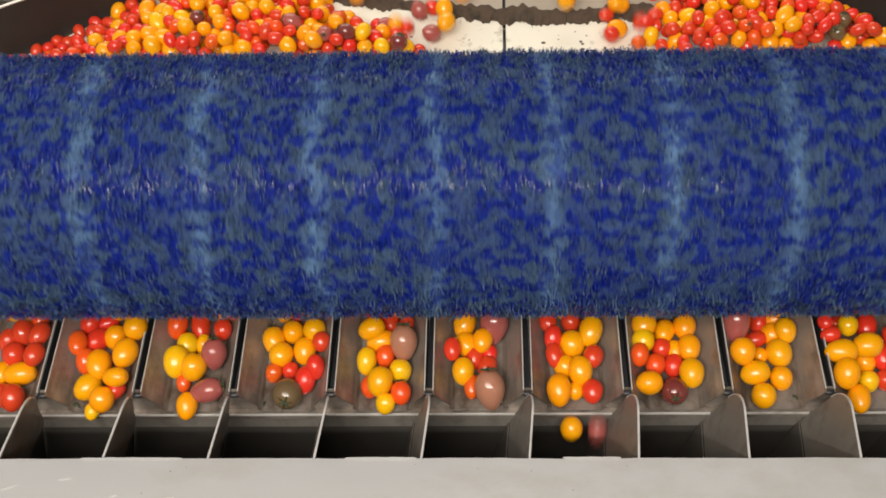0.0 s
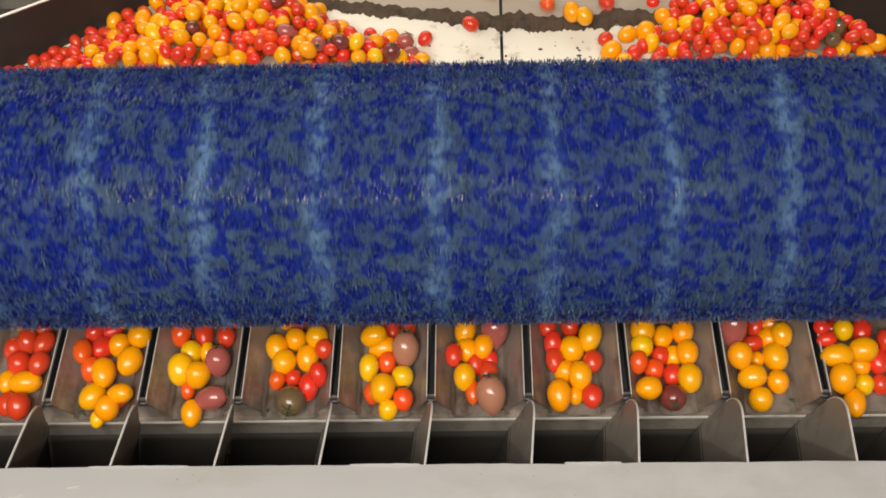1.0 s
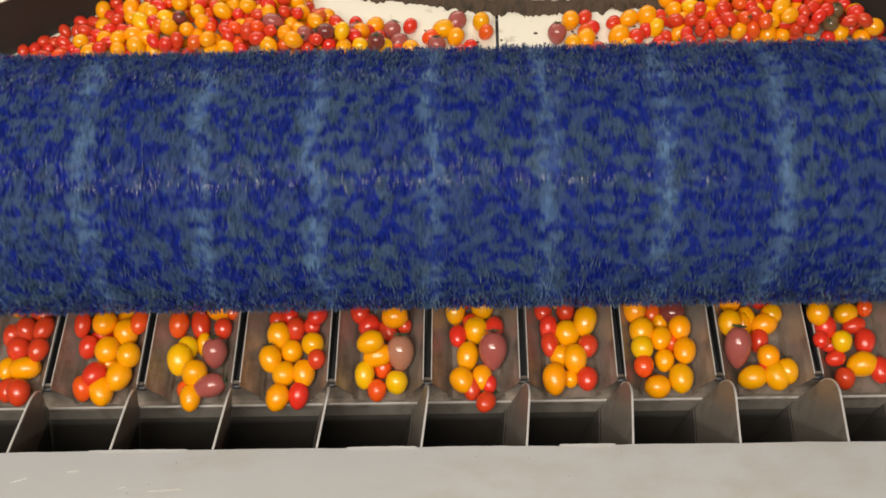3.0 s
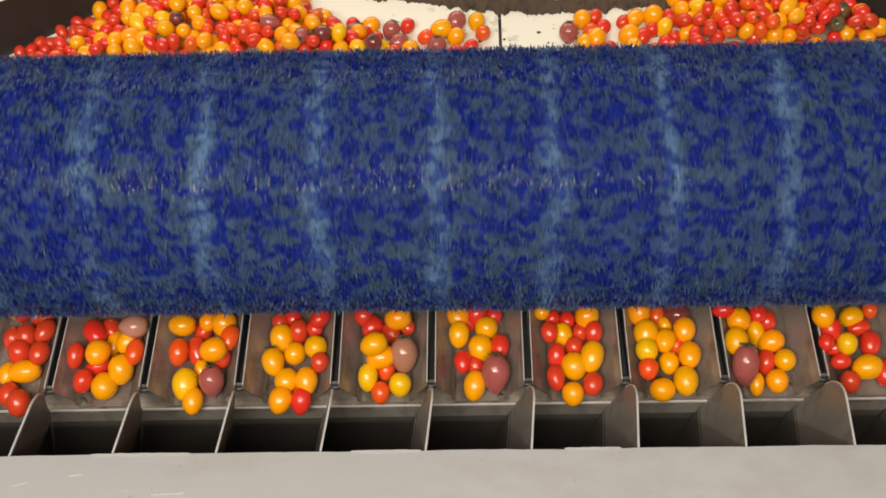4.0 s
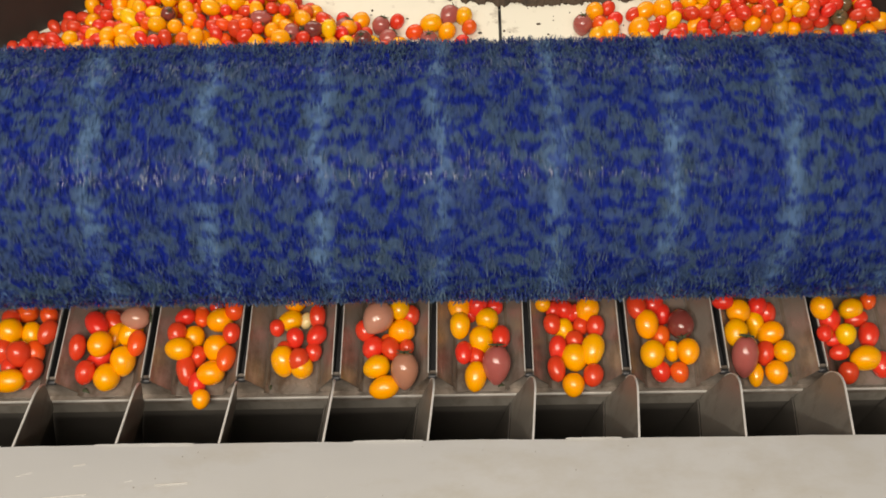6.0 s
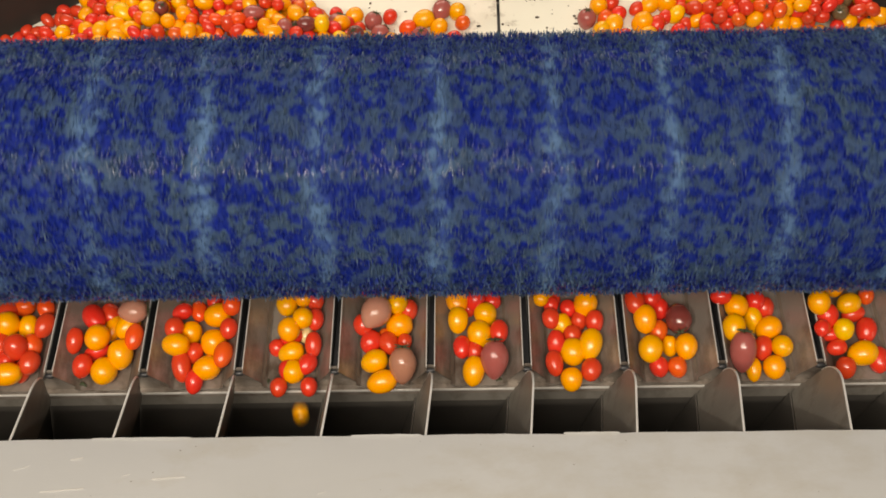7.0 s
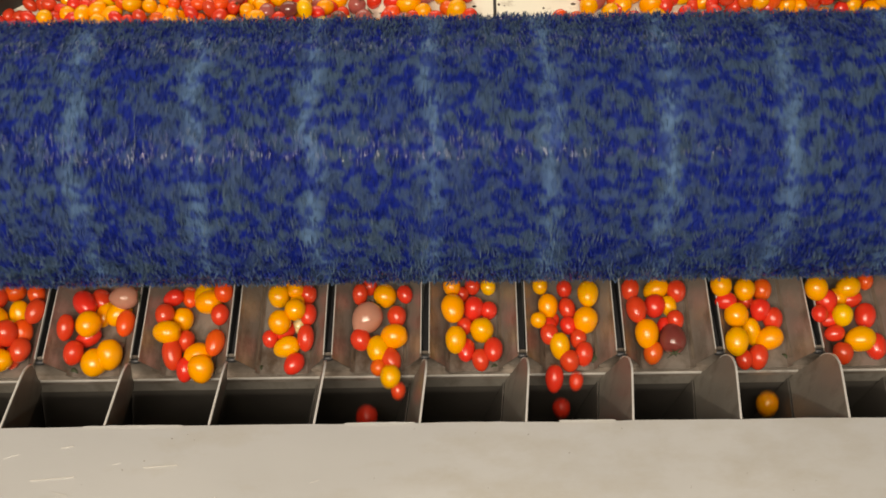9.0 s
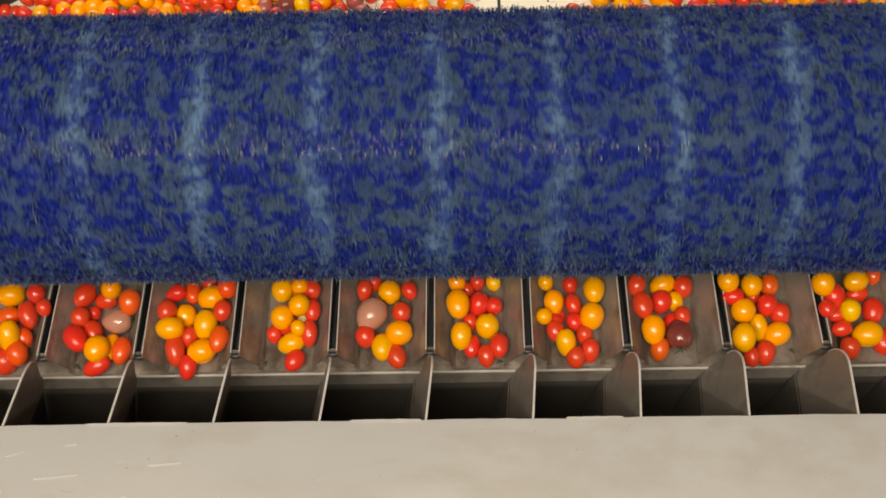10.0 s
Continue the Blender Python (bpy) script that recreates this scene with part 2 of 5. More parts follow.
# Housing and rods are out of view, added behind each lamp.
def lamp_housing(x, y, z, sx, sy, watts, rot):
    light = new("lamp_housing")
    light.matrix_world = pose(x, y, z, rot, 0, 0)
    part("housing", box_bm(-sx / 2 - 0.03, sx / 2 + 0.03, -sy / 2 - 0.02, sy / 2 + 0.02, 0.012, 0.07, 0.006), CEILING, light)
    for s in (-1, 1):
        turn = pose(0, 0, 0, -rot, 0, 0)
        bm = box_bm(s * sx * 0.4 - 0.006, s * sx * 0.4 + 0.006, -0.006, 0.006, 0, 2.6 - z - 0.04)
        part("rod", bm, STEEL_DARK, light, at=Matrix.Translation((0, 0, 0.045)) @ turn)
    tagged(light, "unseen white housing added behind a lamp, hung from the ceiling", "ceiling light", "tube lights")


for row in LAMPS:
    lamp_housing(*row)


# ---------------------------------------------------------------- feed trays
def feed_tray(k):
    tray = new("feed_tray")
    tray.matrix_world = pose(tray_x(k), 0, 0, 8, 0, 0)
    prof = [(-0.0473, -0.0006), (-0.0448, -0.0055), (-0.0300, -0.0285), (-0.0262, -0.0335), (-0.012, -0.0345), (0.012, -0.0345),
            (0.0262, -0.0335), (0.0300, -0.0285), (0.0448, -0.0055), (0.0473, -0.0006)]
    trough = part("trough", sheet_bm(prof, -0.004, 0.30, 0.0015, 24, 0.0009), STEEL, tray)
    # a dark line of uneven width along the folds
    for s in (-1, 1):
        bm = bmesh.new()
        rows = []
        for i in range(61):
            y = 0.002 + 0.29 * i / 60
            w = 0.0007 + 0.0011 * abs(noise.noise((y * 70, k * 3.1, s)))
            rows.append([bm.verts.new((s * (0.0300 + 0.0003 + 0.5 * w), y, -0.0285 + 0.0010 + 0.8 * w)), bm.verts.new((s * (0.0286 - 0.5 * w), y, -0.0296 - 0.6 * w))])
        for a, b in zip(rows, rows[1:]):
            bm.faces.new((a[0], a[1], b[1], b[0]))
        part("fold_line", bm, DULL_BROWN, trough, "dark line along the fold")
    for s in (-1, 1):
        rim = [(s * 0.0473, -0.0004), (s * 0.0475, 0.0005), (s * 0.0484, 0.0005), (s * 0.0486, -0.0004), (s * 0.0486, -0.003)]
        edge = part("rim", sheet_bm(rim, 0.0, 0.30, 0.0012 * (1 if s > 0 else -1), 2), STEEL_EDGE, tray, "bright folded steel rim")
        # skirt coloured near black for the shade between the trays
        part("skirt", box_bm(min(s * 0.0484, s * 0.0476), max(s * 0.0484, s * 0.0476), 0.001, 0.30, -0.034, -0.0032), CREVICE, edge, "side skirt, near black for the shade in the gap")
    lip = [(-0.0300, -0.0283), (-0.0262, -0.0333), (0.0262, -0.0333), (0.0300, -0.0283)]
    part("lip", sheet_bm(lip, -0.0068, -0.0041, 0.002), STEEL, trough, "worn steel pouring lip")
    tagged(tray, "stained stainless steel vibrating feed tray with sloped sides", "feed tray", "feed trays in a row")
    return tray


for k in range(TRAYS):
    feed_tray(k)


# ---------------------------------------------------------------- weighing buckets under the trays
def cross_beam():
    beam = new("cross_beam")
    half = 0.58
    bm = box_bm(-half, half, -0.004, 0.03, -0.048, -0.0385, 0.0012)
    ledge = part("ledge", bm, STEEL, beam, "long polished steel ledge")
    # pale strip added to draw the shiny line along the ledge
    part("ledge_edge", box_bm(-half, half, -0.0048, -0.0036, -0.0405, -0.0378), STEEL_EDGE, ledge, "edge of the ledge, pale colour for its shine")
    part("web", box_bm(-half, half, 0.0, 0.012, -0.068, -0.0485), STEEL_DARK, beam)
    # below the web the colour drops darker, standing in for shade
    part("back_wall", box_bm(-half, half, 0.002, 0.012, -0.26, -0.0685), BUCKET, beam, "steel back wall, colour darkened for shade")
    for k in range(-1, TRAYS):
        x = (k - 4 + 1) * PITCH - PITCH
        # filler added in the gap, its black standing for shade
        part("gap_filler", box_bm(x - 0.0032, x + 0.0032, 0.006, 0.29, -0.03, -0.012), CREVICE, beam, "added black filler for the shade in the gap")
        out = [(-0.030, -0.0382), (-0.025, -0.034), (-0.0085, -0.0075), (-0.006, -0.004), (0.006, -0.004), (0.0085, -0.0075), (0.025, -0.034), (0.030, -0.0382)]
        bm = bmesh.new()
        a = [bm.verts.new((x + px, 0.003, pz)) for px, pz in out]
        b = [bm.verts.new((x + px, 0.0055, pz)) for px, pz in out]
        bm.faces.new(a)
        bm.faces.new(b[::-1])
        for i in range(len(a)):
            bm.faces.new((a[i], b[i], b[(i + 1) % len(a)], a[(i + 1) % len(a)]))
        bmesh.ops.recalc_face_normals(bm, faces=bm.faces[:])
        part("gusset", bm, STEEL, beam)
        bm = bmesh.new()
        bmesh.ops.create_uvsphere(bm, u_segments=12, v_segments=8, radius=1, matrix=Matrix.Translation((x, -0.001, -0.0065)) @ Matrix.Diagonal((0.0065, 0.003, 0.0032, 1)))
        part("bumper", bm, CREVICE, beam, "black rubber bumper", smooth=True)
    tagged(beam, "worn steel cross beam with gussets beneath the tray ends", "beam")


cross_beam()


def bucket_row():
    # the plates lean: their lower edges stand further towards -x
    lean = 0.26
    outline = [(-0.128, -0.058), (-0.128, 0.038), (-0.054, 0.038)]
    for i in range(1, 9):
        a = radians(90 - 80 * i / 8)
        outline.append((-0.054 + 0.038 * math.cos(a), 0.038 * math.sin(a)))
    outline += [(-0.0095, -0.030), (-0.0045, -0.040), (-0.0045, -0.058)]
    edge = outline[1:11]
    lower = [(-0.128, -0.21), (-0.128, -0.0585), (-0.0045, -0.0585), (-0.0045, -0.21)]
    for k in range(-1, TRAYS):
        div = new("bucket_divider")
        div.matrix_world = pose((k - 4) * 0.1045 + 0.008, 0, 0, 0, 0, -5)
        bm = plate_x_bm(outline, 0.0016)
        for v in bm.verts:
            v.co.x -= lean * (0.038 - v.co.z)
        plate = part("plate", bm, STEEL_DARK, div)
        # lower part of the wall, its shade put into a darker colour
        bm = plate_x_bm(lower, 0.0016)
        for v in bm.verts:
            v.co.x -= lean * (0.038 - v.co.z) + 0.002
        part("lower_wall", bm, BUCKET, div, "lower bucket wall, colour darkened for the shade below")
        # folded bright edge along the top
        bm = bmesh.new()
        prev = None
        for y, z in edge:
            ring = [bm.verts.new((sx * 0.0010 - lean * (0.038 - z), y, z + dz)) for sx, dz in ((-1, -0.001), (1, -0.001), (1, 0.0009), (-1, 0.0009))]
            if prev:
                for i in range(4):
                    bm.faces.new((prev[i], prev[(i + 1) % 4], ring[(i + 1) % 4], ring[i]))
            prev = ring
        bmesh.ops.recalc_face_normals(bm, faces=bm.faces[:])
        part("top_edge", bm, STEEL_EDGE, plate, "bright bare steel edge")
        tagged(div, "dull steel bucket divider plate with rounded corner", "divider plate", "bucket dividers")
    base = new("hopper_housing")
    # bottom coloured dark for the shade down there
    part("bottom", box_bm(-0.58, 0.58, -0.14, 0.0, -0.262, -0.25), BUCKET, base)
    # front wall near black, its shade put into the colour
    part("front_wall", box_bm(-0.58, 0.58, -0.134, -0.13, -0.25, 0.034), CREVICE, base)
    tagged(base, "steel bottom and front of the weighing buckets, colour darkened for shade", "hopper housing")


bucket_row()


def cover_plate():
    cover = new("cover_plate")
    bm = bmesh.new()
    nx, ny = 96, 10
    grid = []
    for j in range(ny + 1):
        row = []
        for i in range(nx + 1):
            x = -0.62 + 1.24 * i / nx
            y = -0.1095 - (0.60 * (j / ny) ** 2)
            if j == 0:
                y += 0.0012 * noise.noise((x * 9, 0.3, 0)) + 0.0006 * noise.noise((x * 60, 2.3, 0))
            z = 0.0405 + 0.0006 * noise.noise((x * 3, y * 5, 1.0))
            row.append(bm.verts.new((x, y, z)))
        grid.append(row)
    for j in range(ny):
        for i in range(nx):
            bm.faces.new((grid[j][i], grid[j][i + 1], grid[j + 1][i + 1], grid[j + 1][i]))
    top = bm.faces[:]
    ex = bmesh.ops.extrude_face_region(bm, geom=top)
    for v in ex["geom"]:
        if isinstance(v, bmesh.types.BMVert):
            v.co.z -= 0.003
    bmesh.ops.recalc_face_normals(bm, faces=bm.faces[:])
    sheet = part("sheet", bm, COVER, cover, smooth=False)
    # thin lifted strips of film along the back edge
    for x0, x1 in ((-0.335, -0.235), (-0.075, -0.006), (0.135, 0.19), (-0.56, -0.43)):
        bm = bmesh.new()
        steps = 24
        back, front = [], []
        for i in range(steps + 1):
            x, end = x0 + (x1 - x0) * i / steps, math.sin(math.pi * i / steps) ** 0.4
            lift = 0.0004 * end * (0.5 + 0.5 * noise.noise((x * 70, 5.1, 0)))
            back.append(bm.verts.new((x, -0.1094 + 0.0008 * end * (0.6 + noise.noise((x * 90, 1.1, 0))), 0.0416 + lift)))
            front.append(bm.verts.new((x, -0.1105 - 0.0010 * end, 0.0414)))
        for i in range(steps):
            bm.faces.new((front[i], front[i + 1], back[i + 1], back[i]))
        for f in bmesh.ops.extrude_face_region(bm, geom=bm.faces[:])["geom"]:
            if isinstance(f, bmesh.types.BMVert):
                f.co.z += 0.0003
        bmesh.ops.recalc_face_normals(bm, faces=bm.faces[:])
        part("edge_strip", bm, COVER, sheet, "thin lifted metal strip")
    for x, y, w, a in ((-0.345, -0.128, 0.006, 10), (-0.352, -0.162, 0.021, 5), (-0.250, -0.150, 0.016, 4), (-0.335, -0.195, 0.035, 12), (-0.30, -0.187, 0.02, 10), (-0.195, -0.19, 0.008, 70)):
        part("scratch", box_bm(-w, w, -0.0005, 0.0005, 0, 0.0003), STEEL_EDGE, sheet, "bright scratch", at=pose(x, y - 0.004, 0.0415, 0, 0, a))
    rng = random.Random(3)
    bm = bmesh.new()
    for _ in range(36):
        x, y, r = rng.uniform(-0.5, 0.4), -0.115 - 0.14 * rng.random(), rng.uniform(0.0002, 0.0006)
        bmesh.ops.create_icosphere(bm, subdivisions=1, radius=r, matrix=Matrix.Translation((x, y, 0.0412)) @ Matrix.Diagonal((rng.uniform(0.6, 1.6), 1, 0.25, 1)))
    tagged(part("speck", bm, DULL_BROWN, sheet, "brown specks of dried dirt"), kind="stuff")
    for _ in range(7):
        x, y, w = rng.uniform(-0.48, -0.05), rng.uniform(-0.21, -0.125), rng.uniform(0.003, 0.009)
        part("scratch", box_bm(-w, w, -0.00013, 0.00013, 0, 0.0003), STEEL_EDGE, sheet, "bright scratch", at=pose(x, y, 0.0413, 0, 0, rng.gauss(8, 12)))
    tagged(cover, "scratched pale brushed steel cover plate", "cover plate")


cover_plate()


# ---------------------------------------------------------------- brush roller
ROLLER = (0.0, 0.1355, 0.1708)
RADIUS = 0.1395


def brush_roller():
    roller = new("brush_roller")
    roller.matrix_world = pose(*ROLLER)
    # the dense felt of bristle, parted into tufts
    nx, nt = 460, 320
    bm = bmesh.new()
    rings = []
    for i in range(nx + 1):
        x = -0.62 + 1.24 * i / nx
        row = []
        for j in range(nt):
            a = math.tau * j / nt
            c, sn = math.cos(a), math.sin(a)
            r = RADIUS - 0.0090 + 0.0030 * noise.noise((x * 62, c * 8.5, sn * 8.5)) + 0.0016 * noise.noise((x * 190, c * 17, sn * 17 + 5))
            row.append(bm.verts.new((x, r * c, r * sn)))
        rings.append(row)
    for p, q in zip(rings, rings[1:]):
        for j in range(nt):
            k = (j + 1) % nt
            bm.faces.new((p[j], p[k], q[k], q[j]))
    bm.faces.new(rings[0][::-1])
    bm.faces.new(rings[-1])
    bmesh.ops.recalc_face_normals(bm, faces=bm.faces[:])
    part("brush_body", bm, BRISTLE, roller, smooth=True)
    bm = bmesh.new()
    bmesh.ops.create_cone(bm, cap_ends=True, segments=32, radius1=0.02, radius2=0.02, depth=1.40, matrix=Matrix.Rotation(radians(90), 4, "Y"))
    part("axle", bm, STEEL_EDGE, roller, "steel axle")
    rng = np.random.default_rng(5)
    n = 90000
    x = rng.uniform(-0.62, 0.62, n)
    th = rng.uniform(0, 2 * np.pi, n)
    # tufts part and clump unevenly
    lump = np.array([noise.noise((a * 60, math.cos(b) * 9, math.sin(b) * 9)) for a, b in zip(x, th)])
    tipr = RADIUS - 0.0034 + 0.0030 * lump + rng.normal(0, 0.0014, n)
    lean_t = rng.normal(0, 0.035, n) + 0.03 * lump
    lean_x = rng.normal(0, 0.003, n)
    wid = rng.uniform(0.0004, 0.0009, n)
    turn = rng.uniform(0, np.pi, n)
    r0 = 0.1295

    def ring(r, xx, tt):
        return np.stack([xx, r * np.cos(tt), r * np.sin(tt)], 1)

    wx, wt = wid * np.cos(turn), wid * np.sin(turn) / RADIUS
    a = ring(np.full(n, r0), x - wx, th - wt)
    b = ring(np.full(n, r0), x + wx, th + wt)
    c = ring(tipr, x + lean_x + wx * 0.7, th + lean_t + wt * 0.7)
    d = ring(tipr - 0.0006, x + lean_x - wx * 0.7, th + lean_t - wt * 0.7)
    verts = np.stack([a, b, c, d], 1).reshape(-1, 3)

    def quads(name, verts, mat, label):
        count = len(verts) // 4
        me = bpy.data.meshes.new(name)
        me.vertices.add(4 * count)
        me.vertices.foreach_set("co", verts.ravel())
        me.loops.add(4 * count)
        me.loops.foreach_set("vertex_index", np.arange(4 * count))
        me.polygons.add(count)
        me.polygons.foreach_set("loop_start", np.arange(0, 4 * count, 4))
        me.update(calc_edges=True)
        me.materials.append(mat)
        ob = new(name, me)
        ob.parent = roller
        tagged(ob, label, kind="stuff")

    quads("bristles", verts, BRISTLE, "dense blue nylon bristles")
    # bristle ends worn flat and bent over, which glint under the tubes
    n = 42000
    x, th = rng.uniform(-0.62, 0.62, n), rng.uniform(0, 2 * np.pi, n)
    r = RADIUS - 0.0045 + rng.normal(0, 0.0010, n)
    w, half, skew, tilt = rng.uniform(0.0003, 0.0006, n), rng.uniform(0.0010, 0.0026, n) / RADIUS, rng.normal(0, 0.0007, n), rng.normal(0, 0.022, n)
    dr = half * RADIUS * tilt
    verts = np.stack([ring(r - dr, x - w - skew, th - half), ring(r - dr, x + w - skew, th - half), ring(r + dr, x + w + skew, th + half), ring(r + dr, x - w + skew, th + half)], 1).reshape(-1, 3)
    quads("bristle_fringe", verts, BRISTLE_TIP, "polished worn bristle ends")
    tagged(roller, "wide spinning blue nylon brush roller above the trays", "brush roller")
    return roller


roller = brush_roller()


def machine_frame():
    frame_ob = new("machine_frame")
    for sx in (-1, 1):
        x0, x1 = sorted((sx * 0.705, sx * 0.697))
        part("side_panel", box_bm(x0, x1, -0.72, 0.80, -0.42, 0.14, 0.003), STEEL_DARK, frame_ob)
        for y in (-0.66, 0.74):
            part("leg", box_bm(sx * 0.68 - 0.025, sx * 0.68 + 0.025, y - 0.025, y + 0.025, -0.95, -0.38, 0.003), STEEL_DARK, frame_ob)
        part("bearing", box_bm(x0 - 0.004, x1 + 0.004, 0.136 - 0.05, 0.136 + 0.05, 0.13, 0.225, 0.003), STEEL_DARK, frame_ob, "steel bearing block")
    part("cross_bar", box_bm(-0.7, 0.7, -0.70, -0.66, -0.02, 0.036), STEEL_DARK, frame_ob)
    part("cross_bar", box_bm(-0.7, 0.7, 0.28, 0.31, -0.06, -0.015), STEEL_DARK, frame_ob)
    part("cross_bar", box_bm(-0.7, 0.7, 0.72, 0.76, 0.02, 0.165), STEEL_DARK, frame_ob)
    part("cross_bar", box_bm(-0.7, 0.7, -0.12, 0.01, -0.30, -0.263), STEEL_DARK, frame_ob)
    tagged(frame_ob, "dull steel machine frame carrying trays and roller", "machine frame")


machine_frame()


# ---------------------------------------------------------------- infeed pan and its guides
def pan_z(y):
    return SLOPE * y - 0.010


SEAM = 0.088


def back_y(x):
    """The pan's back edge, which slants away on one side of the joint."""
    return 0.566 + 0.2 * max(0.0, SEAM - x)


def board_z(y, x):
    """The height of the sloping back board."""
    return pan_z(0.566) + 0.006 + (y - 0.2 * max(0.0, SEAM - x) - 0.572) * 0.612


def infeed_pan():
    pan = new("infeed_pan")
    left, right = SEAM - 0.0022, SEAM + 0.0022
    for corners in (((-0.69, 0.31), (left, 0.31), (left, 0.566), (-0.36, back_y(-0.36)), (-0.69, 0.60)),
                    ((right, 0.31), (0.69, 0.31), (0.69, 0.566), (right, 0.566))):
        bm = bmesh.new()
        top = [bm.verts.new((x, y, pan_z(y))) for x, y in corners]
        low = [bm.verts.new((x, y, pan_z(y) - 0.008)) for x, y in corners]
        n = len(top)
        bm.faces.new(top)
        bm.faces.new(low[::-1])
        for i in range(n):
            bm.faces.new((top[i], low[i], low[(i + 1) % n], top[(i + 1) % n]))
        bmesh.ops.recalc_face_normals(bm, faces=bm.faces[:])
        part("panel", bm, PLASTIC, pan, "cream plastic panel with specks of dirt")
    for y0, z0, y1, z1 in ((0.31, pan_z(0.31), 0.566, pan_z(0.566)), (0.572, pan_z(0.566) + 0.006, 0.75, pan_z(0.566) + 0.115)):
        bm = bmesh.new()
        vs = [bm.verts.new((x, y, z + dz)) for dz in (-0.013, -0.02) for x, y, z in ((SEAM - 0.0021, y0, z0), (SEAM + 0.0021, y0, z0), (SEAM + 0.0021, y1, z1), (SEAM - 0.0021, y1, z1))]
        for f in ((0, 1, 2, 3), (7, 6, 5, 4), (0, 4, 5, 1), (1, 5, 6, 2), (2, 6, 7, 3), (3, 7, 4, 0)):
            bm.faces.new([vs[i] for i in f])
        bmesh.ops.recalc_face_normals(bm, faces=bm.faces[:])
        part("joint", bm, CREVICE, pan, "black open joint")
    for ring in (((-0.361, back_y(-0.361) + 0.006), (left, 0.572), (left, 0.75), (-0.163, back_y(-0.163) + 0.184)),
                 ((right, 0.572), (0.508, 0.572), (0.296, 0.75), (right, 0.75))):
        bm = bmesh.new()
        vs = [bm.verts.new((x, y, board_z(y, x) + dz)) for dz in (0, -0.012) for x, y in ring]
        for f in ((0, 1, 2, 3), (7, 6, 5, 4), (0, 4, 5, 1), (1, 5, 6, 2), (2, 6, 7, 3), (3, 7, 4, 0)):
            bm.faces.new([vs[i] for i in f])
        bmesh.ops.recalc_face_normals(bm, faces=bm.faces[:])
        part("back_board", bm, BOARD, pan, "soiled beige sloping back board")
    # ragged residue along the joint of pan and board
    rng = random.Random(9)
    bm = bmesh.new()
    xs = [-0.365 + 0.87 * i / 420 for i in range(421)]
    low, mid, top = [], [], []
    for x in xs:
        e = back_y(x) - 0.004 + 0.007 * noise.noise((x * 14, 1.7, 0)) + 0.012 * noise.noise((x * 75, 4.2, 0)) + 0.006 * noise.noise((x * 260, 1.2, 0))
        low.append(bm.verts.new((x, e, pan_z(e) + 0.0006)))
        m = back_y(x) + 0.006
        mid.append(bm.verts.new((x, m, pan_z(0.566) + 0.009 + 0.002 * noise.noise((x * 120, 7, 0)))))
        h = back_y(x) + 0.015 + 0.008 * noise.noise((x * 22, 9.2, 0)) + 0.006 * noise.noise((x * 110, 2.2, 0))
        top.append(bm.verts.new((x, h, board_z(h, x) + 0.0012)))
    for i in range(420):
        bm.faces.new((low[i], low[i + 1], mid[i + 1], mid[i]))
        bm.faces.new((mid[i], mid[i + 1], top[i + 1], top[i]))
    tagged(part("residue", bm, RESIDUE, pan, "ragged brown strip of dried residue"), kind="stuff")
    # crumbs on the panels
    bm = bmesh.new()
    for _ in range(70):
        x, y = rng.uniform(-0.2, 0.45), rng.uniform(0.48, 0.563)
        s = rng.uniform(0.0006, 0.0028) * (1 if rng.random() < 0.8 else 1.6)
        bmesh.ops.create_icosphere(bm, subdivisions=1, radius=s, matrix=Matrix.Translation((x, y, pan_z(y))) @ Matrix.Diagonal((rng.uniform(0.7, 1.8), 1, 0.4, 1)))
    tagged(part("crumbs", bm, RESIDUE, pan, "dark dried crumbs"), kind="stuff")
    tagged(pan, "cream plastic infeed pan with soiled back edge", "infeed pan")


infeed_pan()


def paper_label():
    """A soiled paper label on the back board, its print too small to read."""
    label = new("paper_label")
    paper = part("paper", box_bm(-0.032, 0.032, -0.017, 0.017, 0, 0.0006), CEILING, label)
    for i, (x, w) in enumerate(((-0.020, 0.007), (-0.006, 0.005), (0.008, 0.006), (0.021, 0.005), (-0.014, 0.009), (0.012, 0.010))):
        y = 0.005 if i < 4 else -0.006
        part("print_bar", box_bm(x - w, x + w, y - 0.0022, y + 0.0022, 0.0006, 0.0009), CREVICE, paper, "dark bar of print")
    y = 0.612
    label.matrix_world = pose(0.435, y, pan_z(0.566) + 0.006 + (y - 0.572) * 0.612 + 0.0008, math.degrees(math.atan(0.612)), 0, 0)
    tagged(label, "white paper label with illegible dark print on the back board", "label")


paper_label()


def guide_wall(side):
    """The dark funnel wall beside the pan, slanting inwards to the back."""
    guide = new("guide_wall")
    length, h = 0.60, 0.172
    panel = part("panel", box_bm(-0.09, length, 0, 0.006, -0.03, h - 0.03), BLACK_PANEL, guide)
    part("edge_strip", box_bm(-0.09, length, -0.0005, 0.0045, h - 0.0298, h - 0.0282), ALUMINIUM, panel, "bare aluminium edge strip")
    if side < 0:
        guide.matrix_world = pose(-0.6165, 0.489, 0.0, 0, 0, 35)
    else:
        guide.matrix_world = pose(0.62, 0.489, 0.0, 0, 0, 140)
    tagged(guide, "dark brown guide wall with bare metal edge", "guide wall", "guide walls")


guide_wall(-1)
guide_wall(1)


